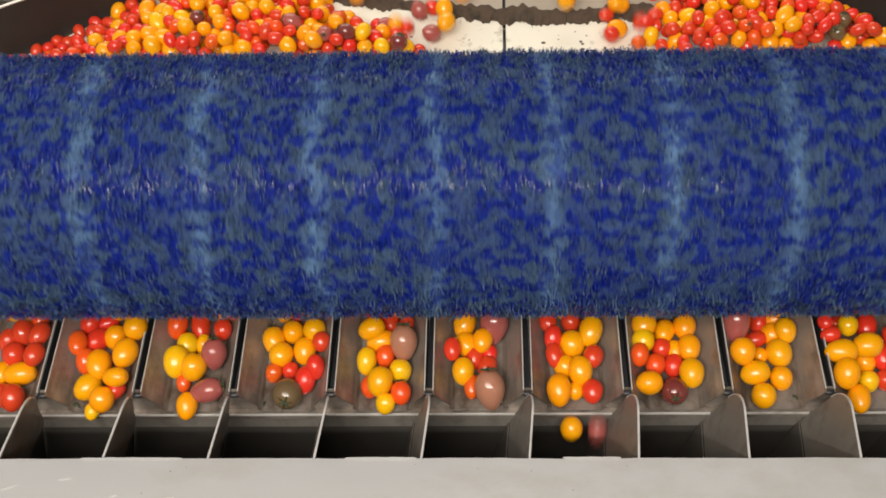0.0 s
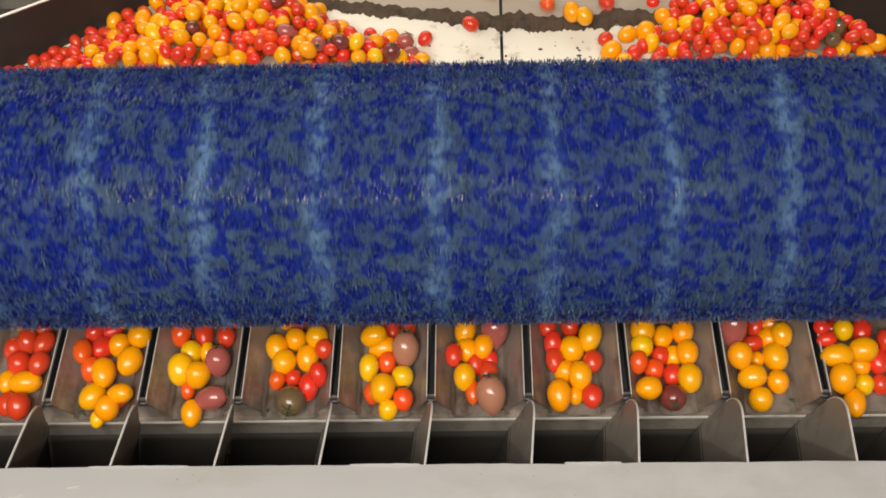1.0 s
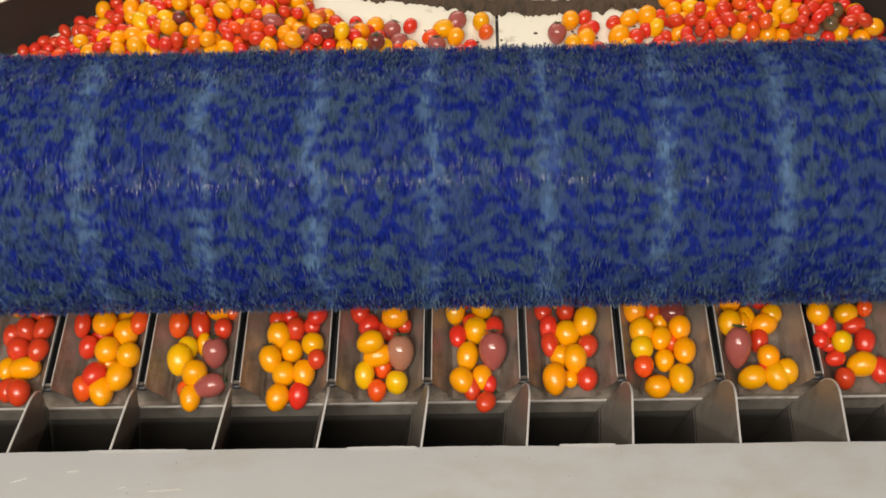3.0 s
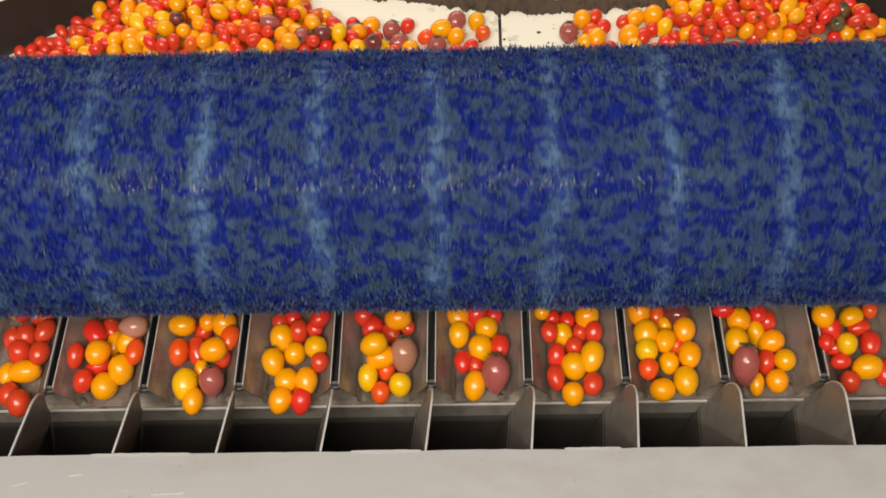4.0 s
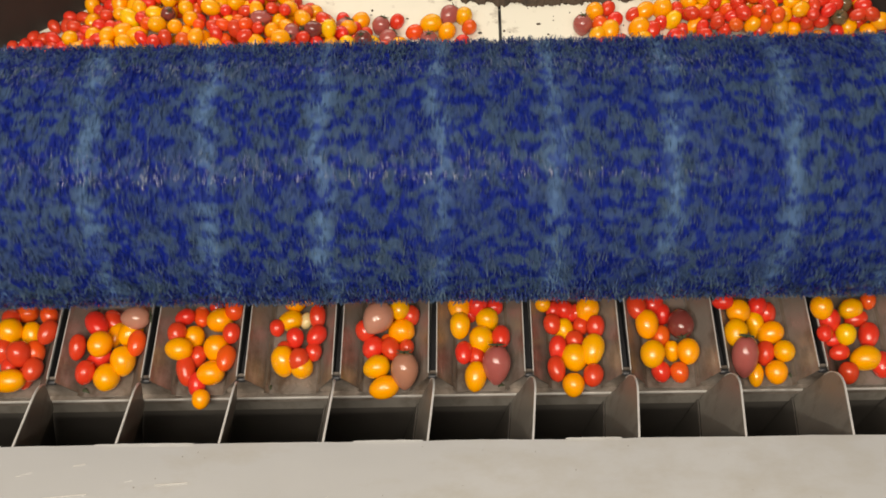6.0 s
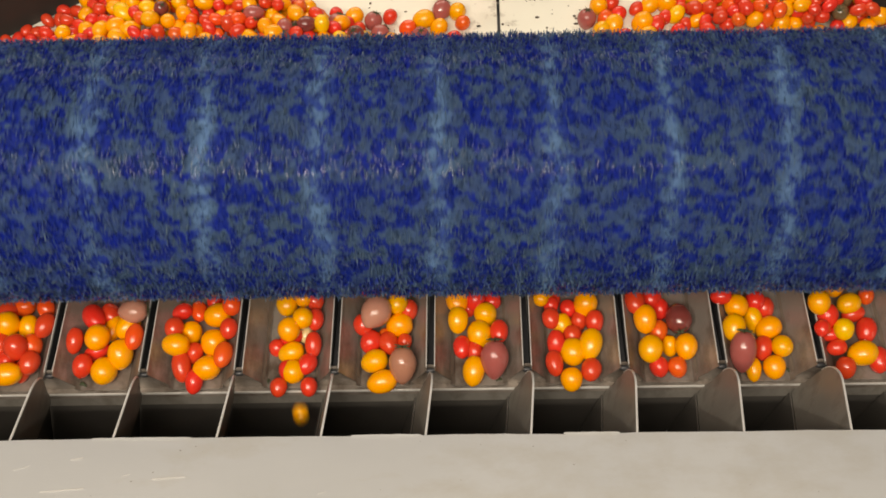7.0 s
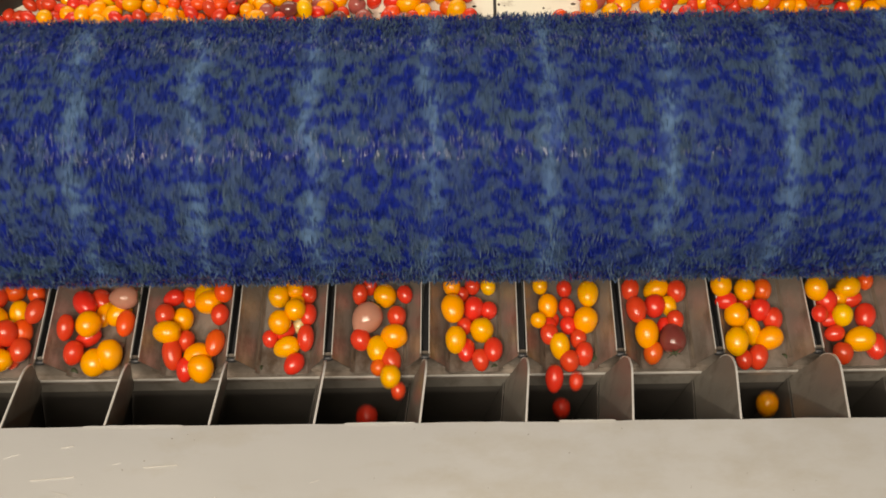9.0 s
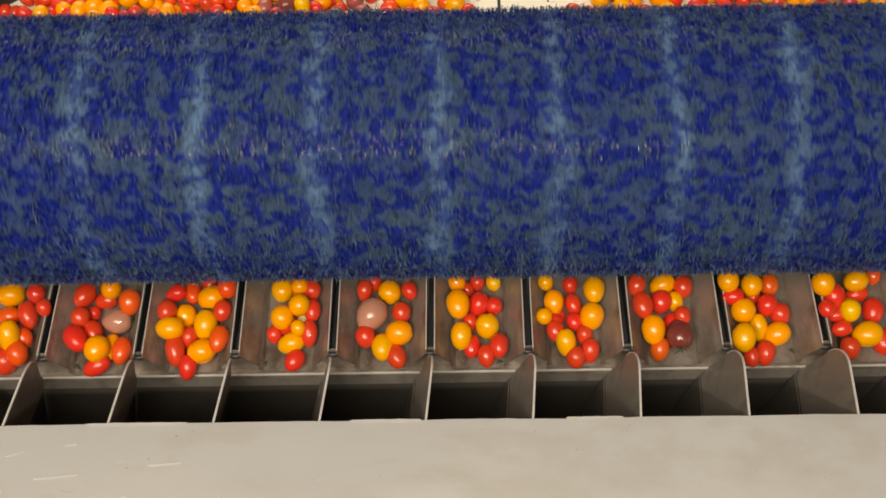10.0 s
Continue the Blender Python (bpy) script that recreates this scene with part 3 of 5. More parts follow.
# ---------------------------------------------------------------- tomatoes
def tomato_bm(shape):
    """A fruit of unit radius along its z axis; the stalk end is up."""
    bm = bmesh.new()
    bmesh.ops.create_uvsphere(bm, u_segments=18, v_segments=12, radius=1)
    for v in bm.verts:
        z = v.co.z
        if shape == "pear":
            f = 1 + 0.15 * z - 0.10 * z * z
            v.co.x *= f * 1.02
            v.co.y *= f * 1.02
        elif shape == "grape":
            f = 1 + 0.05 * (1 - z * z) * math.sin(2 * z)
            v.co.x *= f
            v.co.y *= f
        r2 = v.co.x ** 2 + v.co.y ** 2
        if z > 0.6:
            v.co.z -= 0.10 * math.exp(-r2 * 22)
        if z < -0.6:
            v.co.z -= 0.03 * math.exp(-r2 * 40)
        w = 0.03 * noise.noise((v.co.x * 1.3 + len(shape), v.co.y * 1.3, v.co.z * 1.3))
        v.co *= 1 + w
    return bm


def calyx_bm():
    """A dry star of sepals on one small disc."""
    bm = bmesh.new()
    hub = bm.verts.new((0, 0, 1.04))
    star = []
    for i in range(12):
        a = i * math.tau / 12
        r = (0.52 + 0.10 * (i % 3)) if i % 2 == 0 else 0.14
        star.append(bm.verts.new((r * math.cos(a), r * math.sin(a), 0.97 + (0.06 if i % 4 == 0 else 0.0))))
    for i in range(12):
        bm.faces.new((hub, star[i], star[(i + 1) % 12]))
    ex = bmesh.ops.extrude_face_region(bm, geom=bm.faces[:])
    for v in ex["geom"]:
        if isinstance(v, bmesh.types.BMVert):
            v.co.z += 0.035
    bmesh.ops.recalc_face_normals(bm, faces=bm.faces[:])
    return bm


MESHES = {(c, s): mesh_of("tomato", tomato_bm(s), FRUIT[c], True) for c in FRUIT for s in ("round", "grape", "pear")}
CALYX = mesh_of("calyx", calyx_bm(), STALK)
WORDS = {"red": "glossy red grape tomato", "orange": "glossy orange-red grape tomato", "yellow": "glossy amber yellow cherry tomato",
         "lemon": "glossy lemon yellow cherry tomato", "plum": "dusky plum pink pear-shaped tomato", "brown": "dusky olive brown tomato",
         "maroon": "dark maroon round tomato", "blush": "pale blush brown tomato", "cream": "small pale cream tomato", "olive": "dark olive green heirloom tomato"}
MOVES = []
chance = random.Random(11)


def tomato(colour, r, length, where, group):
    dusky = colour in ("plum", "brown", "maroon", "blush", "olive")
    shape = "round" if length < 1.1 * r else ("pear" if dusky and colour not in ("maroon", "olive") else "grape")
    kind = "heirloom_tomato" if dusky else "golden_tomato" if colour in ("yellow", "lemon", "cream") else "grape_tomato" if length > 1.26 * r else "cherry_tomato"
    ob = new(kind, MESHES[colour, shape])
    ob.scale = (r, r, max(length, r))
    if dusky or chance.random() < 0.03:
        cal = new("calyx", CALYX)
        cal.parent = ob
        tagged(cal, "dry green calyx")
    tagged(ob, WORDS[colour] + " " + where, "tomato", group)
    return ob


def leaf_scrap(x, y, turn, size):
    """A torn, curled bit of a calyx on the floor of a tray."""
    bm = bmesh.new()
    rows = []
    for i in range(7):
        f = i / 6
        w = 0.22 * math.sin(math.pi * (0.08 + 0.86 * f)) * (1 + 0.4 * noise.noise((f * 5, x * 40, 0)))
        rows.append([bm.verts.new((f - 0.5, s * w + 0.12 * math.sin(3 * f), 0.16 + 0.14 * math.sin(4 * f) + 0.08 * abs(s))) for s in (-1, 0, 1)])
    for a, b in zip(rows, rows[1:]):
        for i in (0, 1):
            bm.faces.new((a[i], a[i + 1], b[i + 1], b[i]))
    for v in bmesh.ops.extrude_face_region(bm, geom=bm.faces[:])["geom"]:
        if isinstance(v, bmesh.types.BMVert):
            v.co.z -= 0.06
    bmesh.ops.recalc_face_normals(bm, faces=bm.faces[:])
    bmesh.ops.scale(bm, vec=(size, size, size), verts=bm.verts[:])
    ob = part("leaf_scrap", bm, STALK, smooth=True, at=pose(x, y, SLOPE * y - 0.0345, 8, 0, turn))
    tagged(ob, "dark green torn scrap of leaf on a steel tray", "leaf scrap", "leaf scraps in the trays")


for row in ((0.186, 0.012, 60, 0.016), (-0.392, 0.004, -20, 0.010), (-0.300, 0.018, 35, 0.008), (0.075, 0.003, 15, 0.008), (-0.182, 0.006, 80, 0.007), (0.392, 0.010, -50, 0.008)):
    leaf_scrap(*row)


# how far each tray has fed its fruit on, as shares of a tray's length, by time
FEED = {}
FEED[0] = [(0, 0), (4, 3), (4.5, 31), (9, 31), (9.5, 70), (10, 87)]
FEED[1] = [(0, 0), (1.1, 0), (1.6, 50), (2.5, 53), (3.1, 55), (3.6, 100), (9.05, 102), (9.5, 150), (10, 158)]
FEED[2] = [(0, 0), (2.8, 3), (3.6, 57), (5, 58), (5.5, 100), (7, 106), (10, 108)]
FEED[3] = [(0, 0), (1.9, 3), (2.5, 31), (4.1, 33), (4.5, 59), (5, 74), (5.7, 79), (6.9, 145), (7.5, 162), (10, 164)]
FEED[4] = [(0, 0), (1.8, 2), (2.5, 39), (5, 40), (5.5, 79), (8.4, 81), (9, 118), (10, 119)]
FEED[5] = [(0, 0), (1.1, 0), (1.5, 22), (2, 45), (2.6, 46), (3.5, 101), (7.5, 103), (8, 148), (10, 150)]
FEED[6] = [(0, 0), (2.9, 0), (3.7, 60), (5.5, 62), (7, 68), (8.3, 70), (8.6, 80), (9, 130), (10, 131)]
FEED[7] = [(0, 0), (1.1, 1), (1.5, 10), (2, 23), (4, 24), (4.3, 32), (4.5, 50), (4.7, 74), (7.6, 78), (8, 122), (10, 128)]
FEED[8] = [(0, 0), (1.1, 0), (1.5, 35), (2.6, 38), (3.6, 93), (8.2, 95), (8.5, 103), (8.9, 145), (10, 146)]
FEED[9] = [(0, 0), (1.8, 2), (2.1, 5), (2.5, 45), (10, 46)]


def fed(k, t):
    rows = FEED[k]
    for (t0, a), (t1, b) in zip(rows, rows[1:]):
        if t <= t1:
            return a + (b - a) * max(0.0, t - t0) / (t1 - t0)
    return rows[-1][1]


STEP = 0.00075
TIMES = [i / 10 for i in range(101)]


def feed(k, colour, r, length, turn, stops, drop=None):
    """A fruit in tray k that lies at the stops (t, x, y, z), moves with the tray's pulses, and falls off the lip at drop, or when it passes it."""
    r, length = r * (1.07 if colour in ("red", "orange") else 1.06), length * (1.15 if colour in ("red", "orange") else 1.11)
    ob = tomato(colour, r, length, "lying in a steel feed tray", "tomatoes in the feed trays")
    stops = list(stops)
    if len(stops) > 1 and drop is None and stops[-1][2] < -0.02 and fed(k, stops[-1][0]) - fed(k, stops[-2][0]) < 12:
        last, x, y, z = stops[-1] = (stops[-1][0], *stops[-2][1:])
        run = STEP * (fed(k, 10) - fed(k, last))
        if run > 0.01:
            end = y - run if y - run > 0.006 else min(y - run, -0.03)
            stops.append((10, x, end, z - SLOPE * (y - end)))
    t0, x0, y0, z0 = stops[0]
    if t0 > 0:
        y = y0 + 0.004 + STEP * (fed(k, t0) - fed(k, 0))
        stops.insert(0, (0, x0, y, SLOPE * y - 0.034 + max(r, 0.014)))
    tip, spin, lean = chance.uniform(-18, 18), chance.uniform(0, 360), -62 if turn == 0 else -80
    if turn == 0 and colour in ("plum", "brown", "blush"):
        lean, tip = -38, 0.3 * tip
    shift = chance.uniform(-0.25, 0.25)

    def place(t):
        for a, b in zip(stops, stops[1:]):
            if t <= b[0] or b is stops[-1]:
                total = fed(k, b[0]) - fed(k, a[0])
                f = (fed(k, t) - fed(k, a[0])) / total if total > 0.5 else (t - a[0]) / (b[0] - a[0])
                return Vector(a[1:]).lerp(Vector(b[1:]), min(1.0, f))

    points = []
    if stops[-1][2] > -0.02:
        points = [(t, place(t), 0.0) for t in TIMES]
    else:
        start = stops[-2][0]
        over = next((t for t in TIMES if place(t).y < -0.013), stops[-1][0])
        if drop is None:
            drop = max(start + 0.15, over + shift)
        for t in TIMES:
            if t < drop - 0.02:
                tt = t if t <= start else start + (t - start) * (over - start) / max(0.1, drop - start)
                points.append((t, place(tt), 0.0))
        edge = place(over)
        for i in range(8):
            s = 0.05 * i + max(0.0, -drop)
            p = edge + Vector((0, -0.12 * min(s, 0.2), -0.4 * s - 4.9 * s * s))
            p.z = max(p.z, -0.25 + r)
            if 0 <= drop + s < 10:
                points.append((drop + s, p, -min(75, 260 * s)))
        points.append((10, points[-1][1], points[-1][2]))
        if points[0][0] > 0:
            points.insert(0, (0, points[0][1], 0.0))
    # keep only the rows where the pace changes
    kept = [points[0]]
    for a, b, c in zip(points, points[1:], points[2:]):
        if ((b[1] - a[1]) / (b[0] - a[0]) - (c[1] - b[1]) / (c[0] - b[0])).length > 0.004:
            kept.append(b)
    kept.append(points[-1])
    m0 = pose(0, 0, 0, 0, 0, -turn) @ pose(0, 0, 0, lean, 0, 0) @ pose(0, 0, 0, tip, 0, spin)
    MOVES.append((ob, [(t, Matrix.Translation(p) @ pose(0, 0, 0, -a, 0, 0) @ m0) for t, p, a in kept]))


feed(6, "yellow", 0.0115, 0.0125, 0, [(0, 0.152, 0.01, -0.022), (1, 0.152, -0.03, -0.03)], -0.035)
feed(6, "plum", 0.0100, 0.0135, 0, [(0, 0.180, 0.01, -0.022), (1, 0.180, -0.03, -0.03)], -0.042)
feed(0, "red", 0.0124, 0.0136, 0, [(0, -0.458, 0.004, -0.016), (5, -0.458, -0.025, -0.025)])
feed(0, "yellow", 0.0126, 0.0177, 70, [(0, -0.460, 0.037, -0.017), (5, -0.475, 0.008, -0.015), (10, -0.475, -0.034, -0.026)])
feed(0, "red", 0.0128, 0.0134, 0, [(0, -0.472, 0.060, -0.013), (5, -0.467, 0.037, -0.003), (10, -0.469, 0.008, -0.023)])
feed(0, "red", 0.0106, 0.0125, 0, [(0, -0.475, 0.012, -0.023), (5, -0.475, -0.025, -0.027)])
feed(0, "orange", 0.0109, 0.0122, 0, [(0, -0.454, 0.119, -0.003), (5, -0.454, 0.046, -0.013), (10, -0.454, 0.012, -0.014)])
feed(0, "red", 0.0089, 0.0115, 0, [(0, -0.462, 0.117, -0.004), (5, -0.462, 0.018, -0.024), (10, -0.462, -0.025, -0.029)])
feed(0, "red", 0.0107, 0.0126, 10, [(0, -0.443, 0.052, -0.001), (5, -0.451, 0.023, -0.014), (10, -0.451, -0.025, -0.027)])
feed(0, "yellow", 0.0111, 0.0163, 0, [(0, -0.463, 0.119, -0.003), (5, -0.463, 0.069, -0.014), (10, -0.464, 0.029, -0.004)])
feed(0, "red", 0.0096, 0.0102, 0, [(0, -0.481, 0.118, -0.003), (5, -0.481, 0.030, -0.021), (10, -0.481, -0.025, -0.028)])
feed(0, "red", 0.0105, 0.0111, 0, [(0, -0.491, 0.118, -0.003), (5, -0.491, 0.089, -0.007), (10, -0.481, 0.033, -0.020)])
feed(0, "orange", 0.0094, 0.0107, 0, [(0, -0.454, 0.107, -0.009), (5, -0.444, 0.088, 0.000), (10, -0.453, 0.034, -0.016)])
feed(0, "yellow", 0.0095, 0.0127, 0, [(0, -0.482, 0.040, -0.019), (5, -0.482, -0.025, -0.028)], 4.46)
feed(0, "red", 0.0103, 0.0129, 0, [(0, -0.485, 0.081, -0.013), (5, -0.491, 0.047, -0.013), (10, -0.491, -0.025, -0.027)])
feed(0, "red", 0.0078, 0.0087, 0, [(5, -0.427, 0.117, -0.004), (10, -0.427, 0.056, 0.010)])
feed(0, "red", 0.0101, 0.0146, 0, [(5, -0.453, 0.118, -0.003), (10, -0.453, 0.061, -0.010)])
feed(0, "red", 0.0102, 0.0134, 10, [(0, -0.444, 0.079, 0.001), (5, -0.438, 0.062, 0.003), (10, -0.438, -0.025, -0.027)])
feed(0, "orange", 0.0108, 0.0127, 80, [(0, -0.477, 0.123, -0.003), (5, -0.477, 0.100, -0.011), (10, -0.477, 0.063, -0.015)])
feed(0, "yellow", 0.0136, 0.0136, 0, [(0, -0.486, 0.120, -0.003), (5, -0.486, 0.070, -0.004), (10, -0.486, -0.025, -0.024)])
feed(0, "red", 0.0096, 0.0102, 0, [(5, -0.446, 0.126, -0.002), (10, -0.446, 0.084, -0.001)])
feed(0, "red", 0.0110, 0.0136, 0, [(0, -0.468, 0.087, -0.006), (5, -0.468, -0.025, -0.027)])
feed(0, "yellow", 0.0129, 0.0148, 80, [(5, -0.479, 0.131, -0.002), (10, -0.479, 0.089, -0.009)])
feed(1, "lemon", 0.0080, 0.0093, 0, [(0, -0.370, -0.006, -0.028), (2.5, -0.370, -0.045, -0.032)], 1.33)
feed(1, "yellow", 0.0129, 0.0135, 0, [(0, -0.357, -0.000, -0.014), (2.5, -0.357, -0.040, -0.027)])
feed(1, "red", 0.0096, 0.0141, 65, [(0, -0.376, 0.103, -0.011), (2.5, -0.379, 0.080, -0.014), (5, -0.380, 0.041, -0.019), (10, -0.366, 0.001, -0.024)])
feed(1, "yellow", 0.0133, 0.0165, -10, [(0, -0.370, 0.044, -0.010), (2.5, -0.366, 0.008, -0.020), (5, -0.366, -0.028, -0.025)])
feed(1, "orange", 0.0098, 0.0135, 20, [(0, -0.330, 0.120, -0.003), (2.5, -0.330, 0.081, 0.009), (5, -0.333, 0.046, 0.001), (10, -0.336, 0.009, -0.007)])
feed(1, "orange", 0.0108, 0.0133, 0, [(0, -0.387, 0.051, -0.013), (2.5, -0.387, 0.010, -0.018), (5, -0.387, -0.025, -0.027)])
feed(1, "yellow", 0.0133, 0.0140, 20, [(0, -0.373, 0.124, -0.003), (2.5, -0.373, 0.085, 0.003), (5, -0.376, 0.047, -0.001), (10, -0.365, 0.014, -0.010)])
feed(1, "yellow", 0.0139, 0.0145, 0, [(0, -0.364, 0.120, -0.003), (2.5, -0.364, 0.051, -0.004), (5, -0.366, 0.014, -0.019), (10, -0.366, -0.029, -0.024)])
feed(1, "red", 0.0093, 0.0112, 20, [(0, -0.346, 0.015, -0.017), (2.5, -0.346, -0.025, -0.028)], 1.62)
feed(1, "red", 0.0104, 0.0123, 0, [(0, -0.391, 0.097, -0.003), (2.5, -0.389, 0.059, -0.008), (5, -0.390, 0.018, -0.014), (10, -0.390, -0.025, -0.027)], 9.45)
feed(1, "yellow", 0.0133, 0.0158, 15, [(0, -0.338, 0.050, 0.003), (2.5, -0.346, 0.019, -0.009), (5, -0.346, -0.025, -0.024)])
feed(1, "yellow", 0.0105, 0.0136, 80, [(0, -0.343, 0.020, -0.001), (2.5, -0.343, -0.025, -0.027)])
feed(1, "yellow", 0.0131, 0.0150, 35, [(0, -0.379, 0.020, -0.019), (2.5, -0.379, -0.025, -0.024)])
feed(1, "yellow", 0.0094, 0.0144, 10, [(0, -0.356, 0.139, -0.000), (2.5, -0.356, 0.100, -0.012), (5, -0.366, 0.071, -0.016), (10, -0.355, 0.024, -0.022)])
feed(1, "red", 0.0118, 0.0155, -20, [(2.5, -0.387, 0.119, -0.003), (5, -0.387, 0.078, -0.004), (10, -0.391, 0.027, -0.008)])
feed(1, "red", 0.0121, 0.0134, 30, [(0, -0.381, 0.080, -0.012), (2.5, -0.374, 0.029, -0.007), (5, -0.374, -0.025, -0.025)])
feed(1, "yellow", 0.0133, 0.0158, 0, [(0, -0.348, 0.120, -0.003), (2.5, -0.348, 0.075, -0.004), (5, -0.349, 0.031, -0.011), (10, -0.349, -0.025, -0.024)])
feed(1, "yellow", 0.0127, 0.0133, 0, [(0, -0.331, 0.080, 0.011), (2.5, -0.336, 0.041, 0.003), (5, -0.336, -0.025, -0.025)])
feed(1, "yellow", 0.0122, 0.0135, 0, [(0, -0.360, 0.083, -0.011), (2.5, -0.365, 0.042, -0.019), (5, -0.365, -0.025, -0.025)])
feed(1, "red", 0.0105, 0.0124, -20, [(2.5, -0.372, 0.123, -0.003), (5, -0.372, 0.088, -0.012), (10, -0.377, 0.042, -0.018)])
feed(1, "red", 0.0089, 0.0133, 0, [(0, -0.398, 0.122, -0.003), (2.5, -0.398, 0.082, 0.004), (5, -0.401, 0.044, -0.001), (10, -0.401, -0.025, -0.029)])
feed(1, "blush", 0.0126, 0.0151, 80, [(2.5, -0.336, 0.120, -0.003), (5, -0.336, 0.071, 0.015), (10, -0.349, 0.049, -0.009)])
feed(1, "red", 0.0101, 0.0107, 0, [(5, -0.391, 0.118, -0.003), (10, -0.391, 0.054, -0.007)])
feed(1, "orange", 0.0113, 0.0132, 0, [(5, -0.334, 0.119, -0.003), (10, -0.334, 0.065, 0.006)])
feed(1, "yellow", 0.0122, 0.0148, 45, [(2.5, -0.345, 0.119, -0.003), (5, -0.345, 0.065, -0.004), (10, -0.345, -0.025, -0.025)])
feed(1, "orange", 0.0102, 0.0133, -10, [(0, -0.397, 0.067, 0.000), (2.5, -0.397, -0.025, -0.027)])
feed(1, "red", 0.0070, 0.0077, 0, [(5, -0.381, 0.116, -0.004), (10, -0.381, 0.067, -0.018)])
feed(1, "red", 0.0096, 0.0122, 80, [(5, -0.369, 0.125, -0.002), (10, -0.369, 0.082, -0.014)])
feed(1, "red", 0.0108, 0.0134, 10, [(5, -0.391, 0.125, -0.002), (10, -0.391, 0.082, -0.003)])
feed(1, "yellow", 0.0108, 0.0108, 0, [(5, -0.361, 0.131, -0.002), (10, -0.361, 0.088, 0.000)])
feed(2, "yellow", 0.0111, 0.0142, 0, [(0, -0.265, -0.002, -0.024), (5, -0.265, -0.045, -0.029)], 4.953)
feed(2, "red", 0.0094, 0.0125, 0, [(5, -0.264, 0.118, -0.003), (7.5, -0.264, 0.001, -0.025), (10, -0.266, -0.001, -0.026)])
feed(2, "plum", 0.0123, 0.0185, 90, [(0, -0.244, 0.011, -0.015), (5, -0.244, -0.032, -0.026)])
feed(2, "plum", 0.0131, 0.0163, 0, [(0, -0.240, 0.052, -0.003), (5, -0.244, 0.013, -0.013), (7.5, -0.244, -0.025, -0.024)])
feed(2, "lemon", 0.0138, 0.0170, 0, [(0, -0.283, 0.047, -0.009), (5, -0.275, 0.014, -0.018), (7.5, -0.275, -0.025, -0.024)], 5.455)
feed(2, "yellow", 0.0131, 0.0144, 60, [(0, -0.242, 0.120, -0.003), (5, -0.242, 0.041, 0.008), (7.5, -0.247, 0.011, -0.017), (10, -0.252, 0.015, -0.020)])
feed(2, "red", 0.0103, 0.0161, 0, [(0, -0.265, 0.098, -0.011), (5, -0.268, 0.057, -0.016), (7.5, -0.278, 0.020, -0.020), (10, -0.281, 0.016, -0.018)])
feed(2, "orange", 0.0100, 0.0137, 10, [(0, -0.227, 0.118, -0.003), (5, -0.227, 0.060, 0.005), (7.5, -0.230, 0.023, -0.003), (10, -0.231, 0.021, -0.005)])
feed(2, "orange", 0.0078, 0.0094, 0, [(0, -0.274, 0.028, -0.023), (5, -0.274, -0.025, -0.030)])
feed(2, "red", 0.0095, 0.0114, 0, [(0, -0.264, 0.126, -0.002), (5, -0.264, 0.083, -0.014), (7.5, -0.267, 0.037, -0.020), (10, -0.269, 0.034, -0.020)])
feed(2, "yellow", 0.0080, 0.0128, 0, [(0, -0.258, 0.074, -0.016), (5, -0.261, 0.034, -0.023), (7.5, -0.261, -0.025, -0.030)])
feed(2, "yellow", 0.0126, 0.0145, 80, [(0, -0.286, 0.126, -0.002), (5, -0.286, 0.083, -0.000), (7.5, -0.286, 0.037, -0.006), (10, -0.287, 0.036, -0.005)])
feed(2, "yellow", 0.0137, 0.0144, 0, [(0, -0.262, 0.039, -0.009), (5, -0.262, -0.025, -0.024)])
feed(2, "red", 0.0096, 0.0108, 0, [(0, -0.235, 0.085, -0.000), (5, -0.236, 0.042, -0.008), (7.5, -0.236, -0.025, -0.028)])
feed(2, "yellow", 0.0135, 0.0148, 0, [(0, -0.237, 0.124, -0.003), (5, -0.237, 0.081, 0.004), (7.5, -0.246, 0.043, -0.013), (10, -0.246, -0.025, -0.024)], 9.2)
feed(2, "yellow", 0.0126, 0.0157, 0, [(7.5, -0.251, 0.120, -0.003), (10, -0.251, 0.047, -0.015)])
feed(2, "orange", 0.0108, 0.0140, 0, [(0, -0.289, 0.093, -0.002), (5, -0.286, 0.050, -0.007), (7.5, -0.286, -0.025, -0.027)], 5.6)
feed(2, "red", 0.0095, 0.0107, 0, [(5, -0.227, 0.118, -0.003), (7.5, -0.227, 0.053, 0.003), (10, -0.231, 0.056, -0.001)])
feed(2, "red", 0.0102, 0.0108, 0, [(5, -0.291, 0.118, -0.003), (7.5, -0.291, 0.059, -0.002), (10, -0.293, 0.057, -0.001)])
feed(2, "yellow", 0.0114, 0.0127, 0, [(5, -0.274, 0.119, -0.003), (7.5, -0.274, 0.061, -0.015), (10, -0.275, 0.059, -0.015)])
feed(2, "lemon", 0.0115, 0.0134, 0, [(0, -0.276, 0.073, -0.013), (5, -0.276, -0.025, -0.026)])
feed(2, "yellow", 0.0135, 0.0142, 80, [(5, -0.245, 0.120, -0.003), (7.5, -0.245, 0.076, -0.005), (10, -0.247, 0.078, -0.007)])
feed(2, "orange", 0.0101, 0.0107, 0, [(5, -0.227, 0.119, -0.003), (7.5, -0.227, 0.083, 0.008), (10, -0.227, 0.081, 0.008)])
feed(2, "red", 0.0090, 0.0110, 80, [(5, -0.286, 0.118, -0.003), (7.5, -0.286, 0.082, -0.005), (10, -0.287, 0.083, -0.004)])
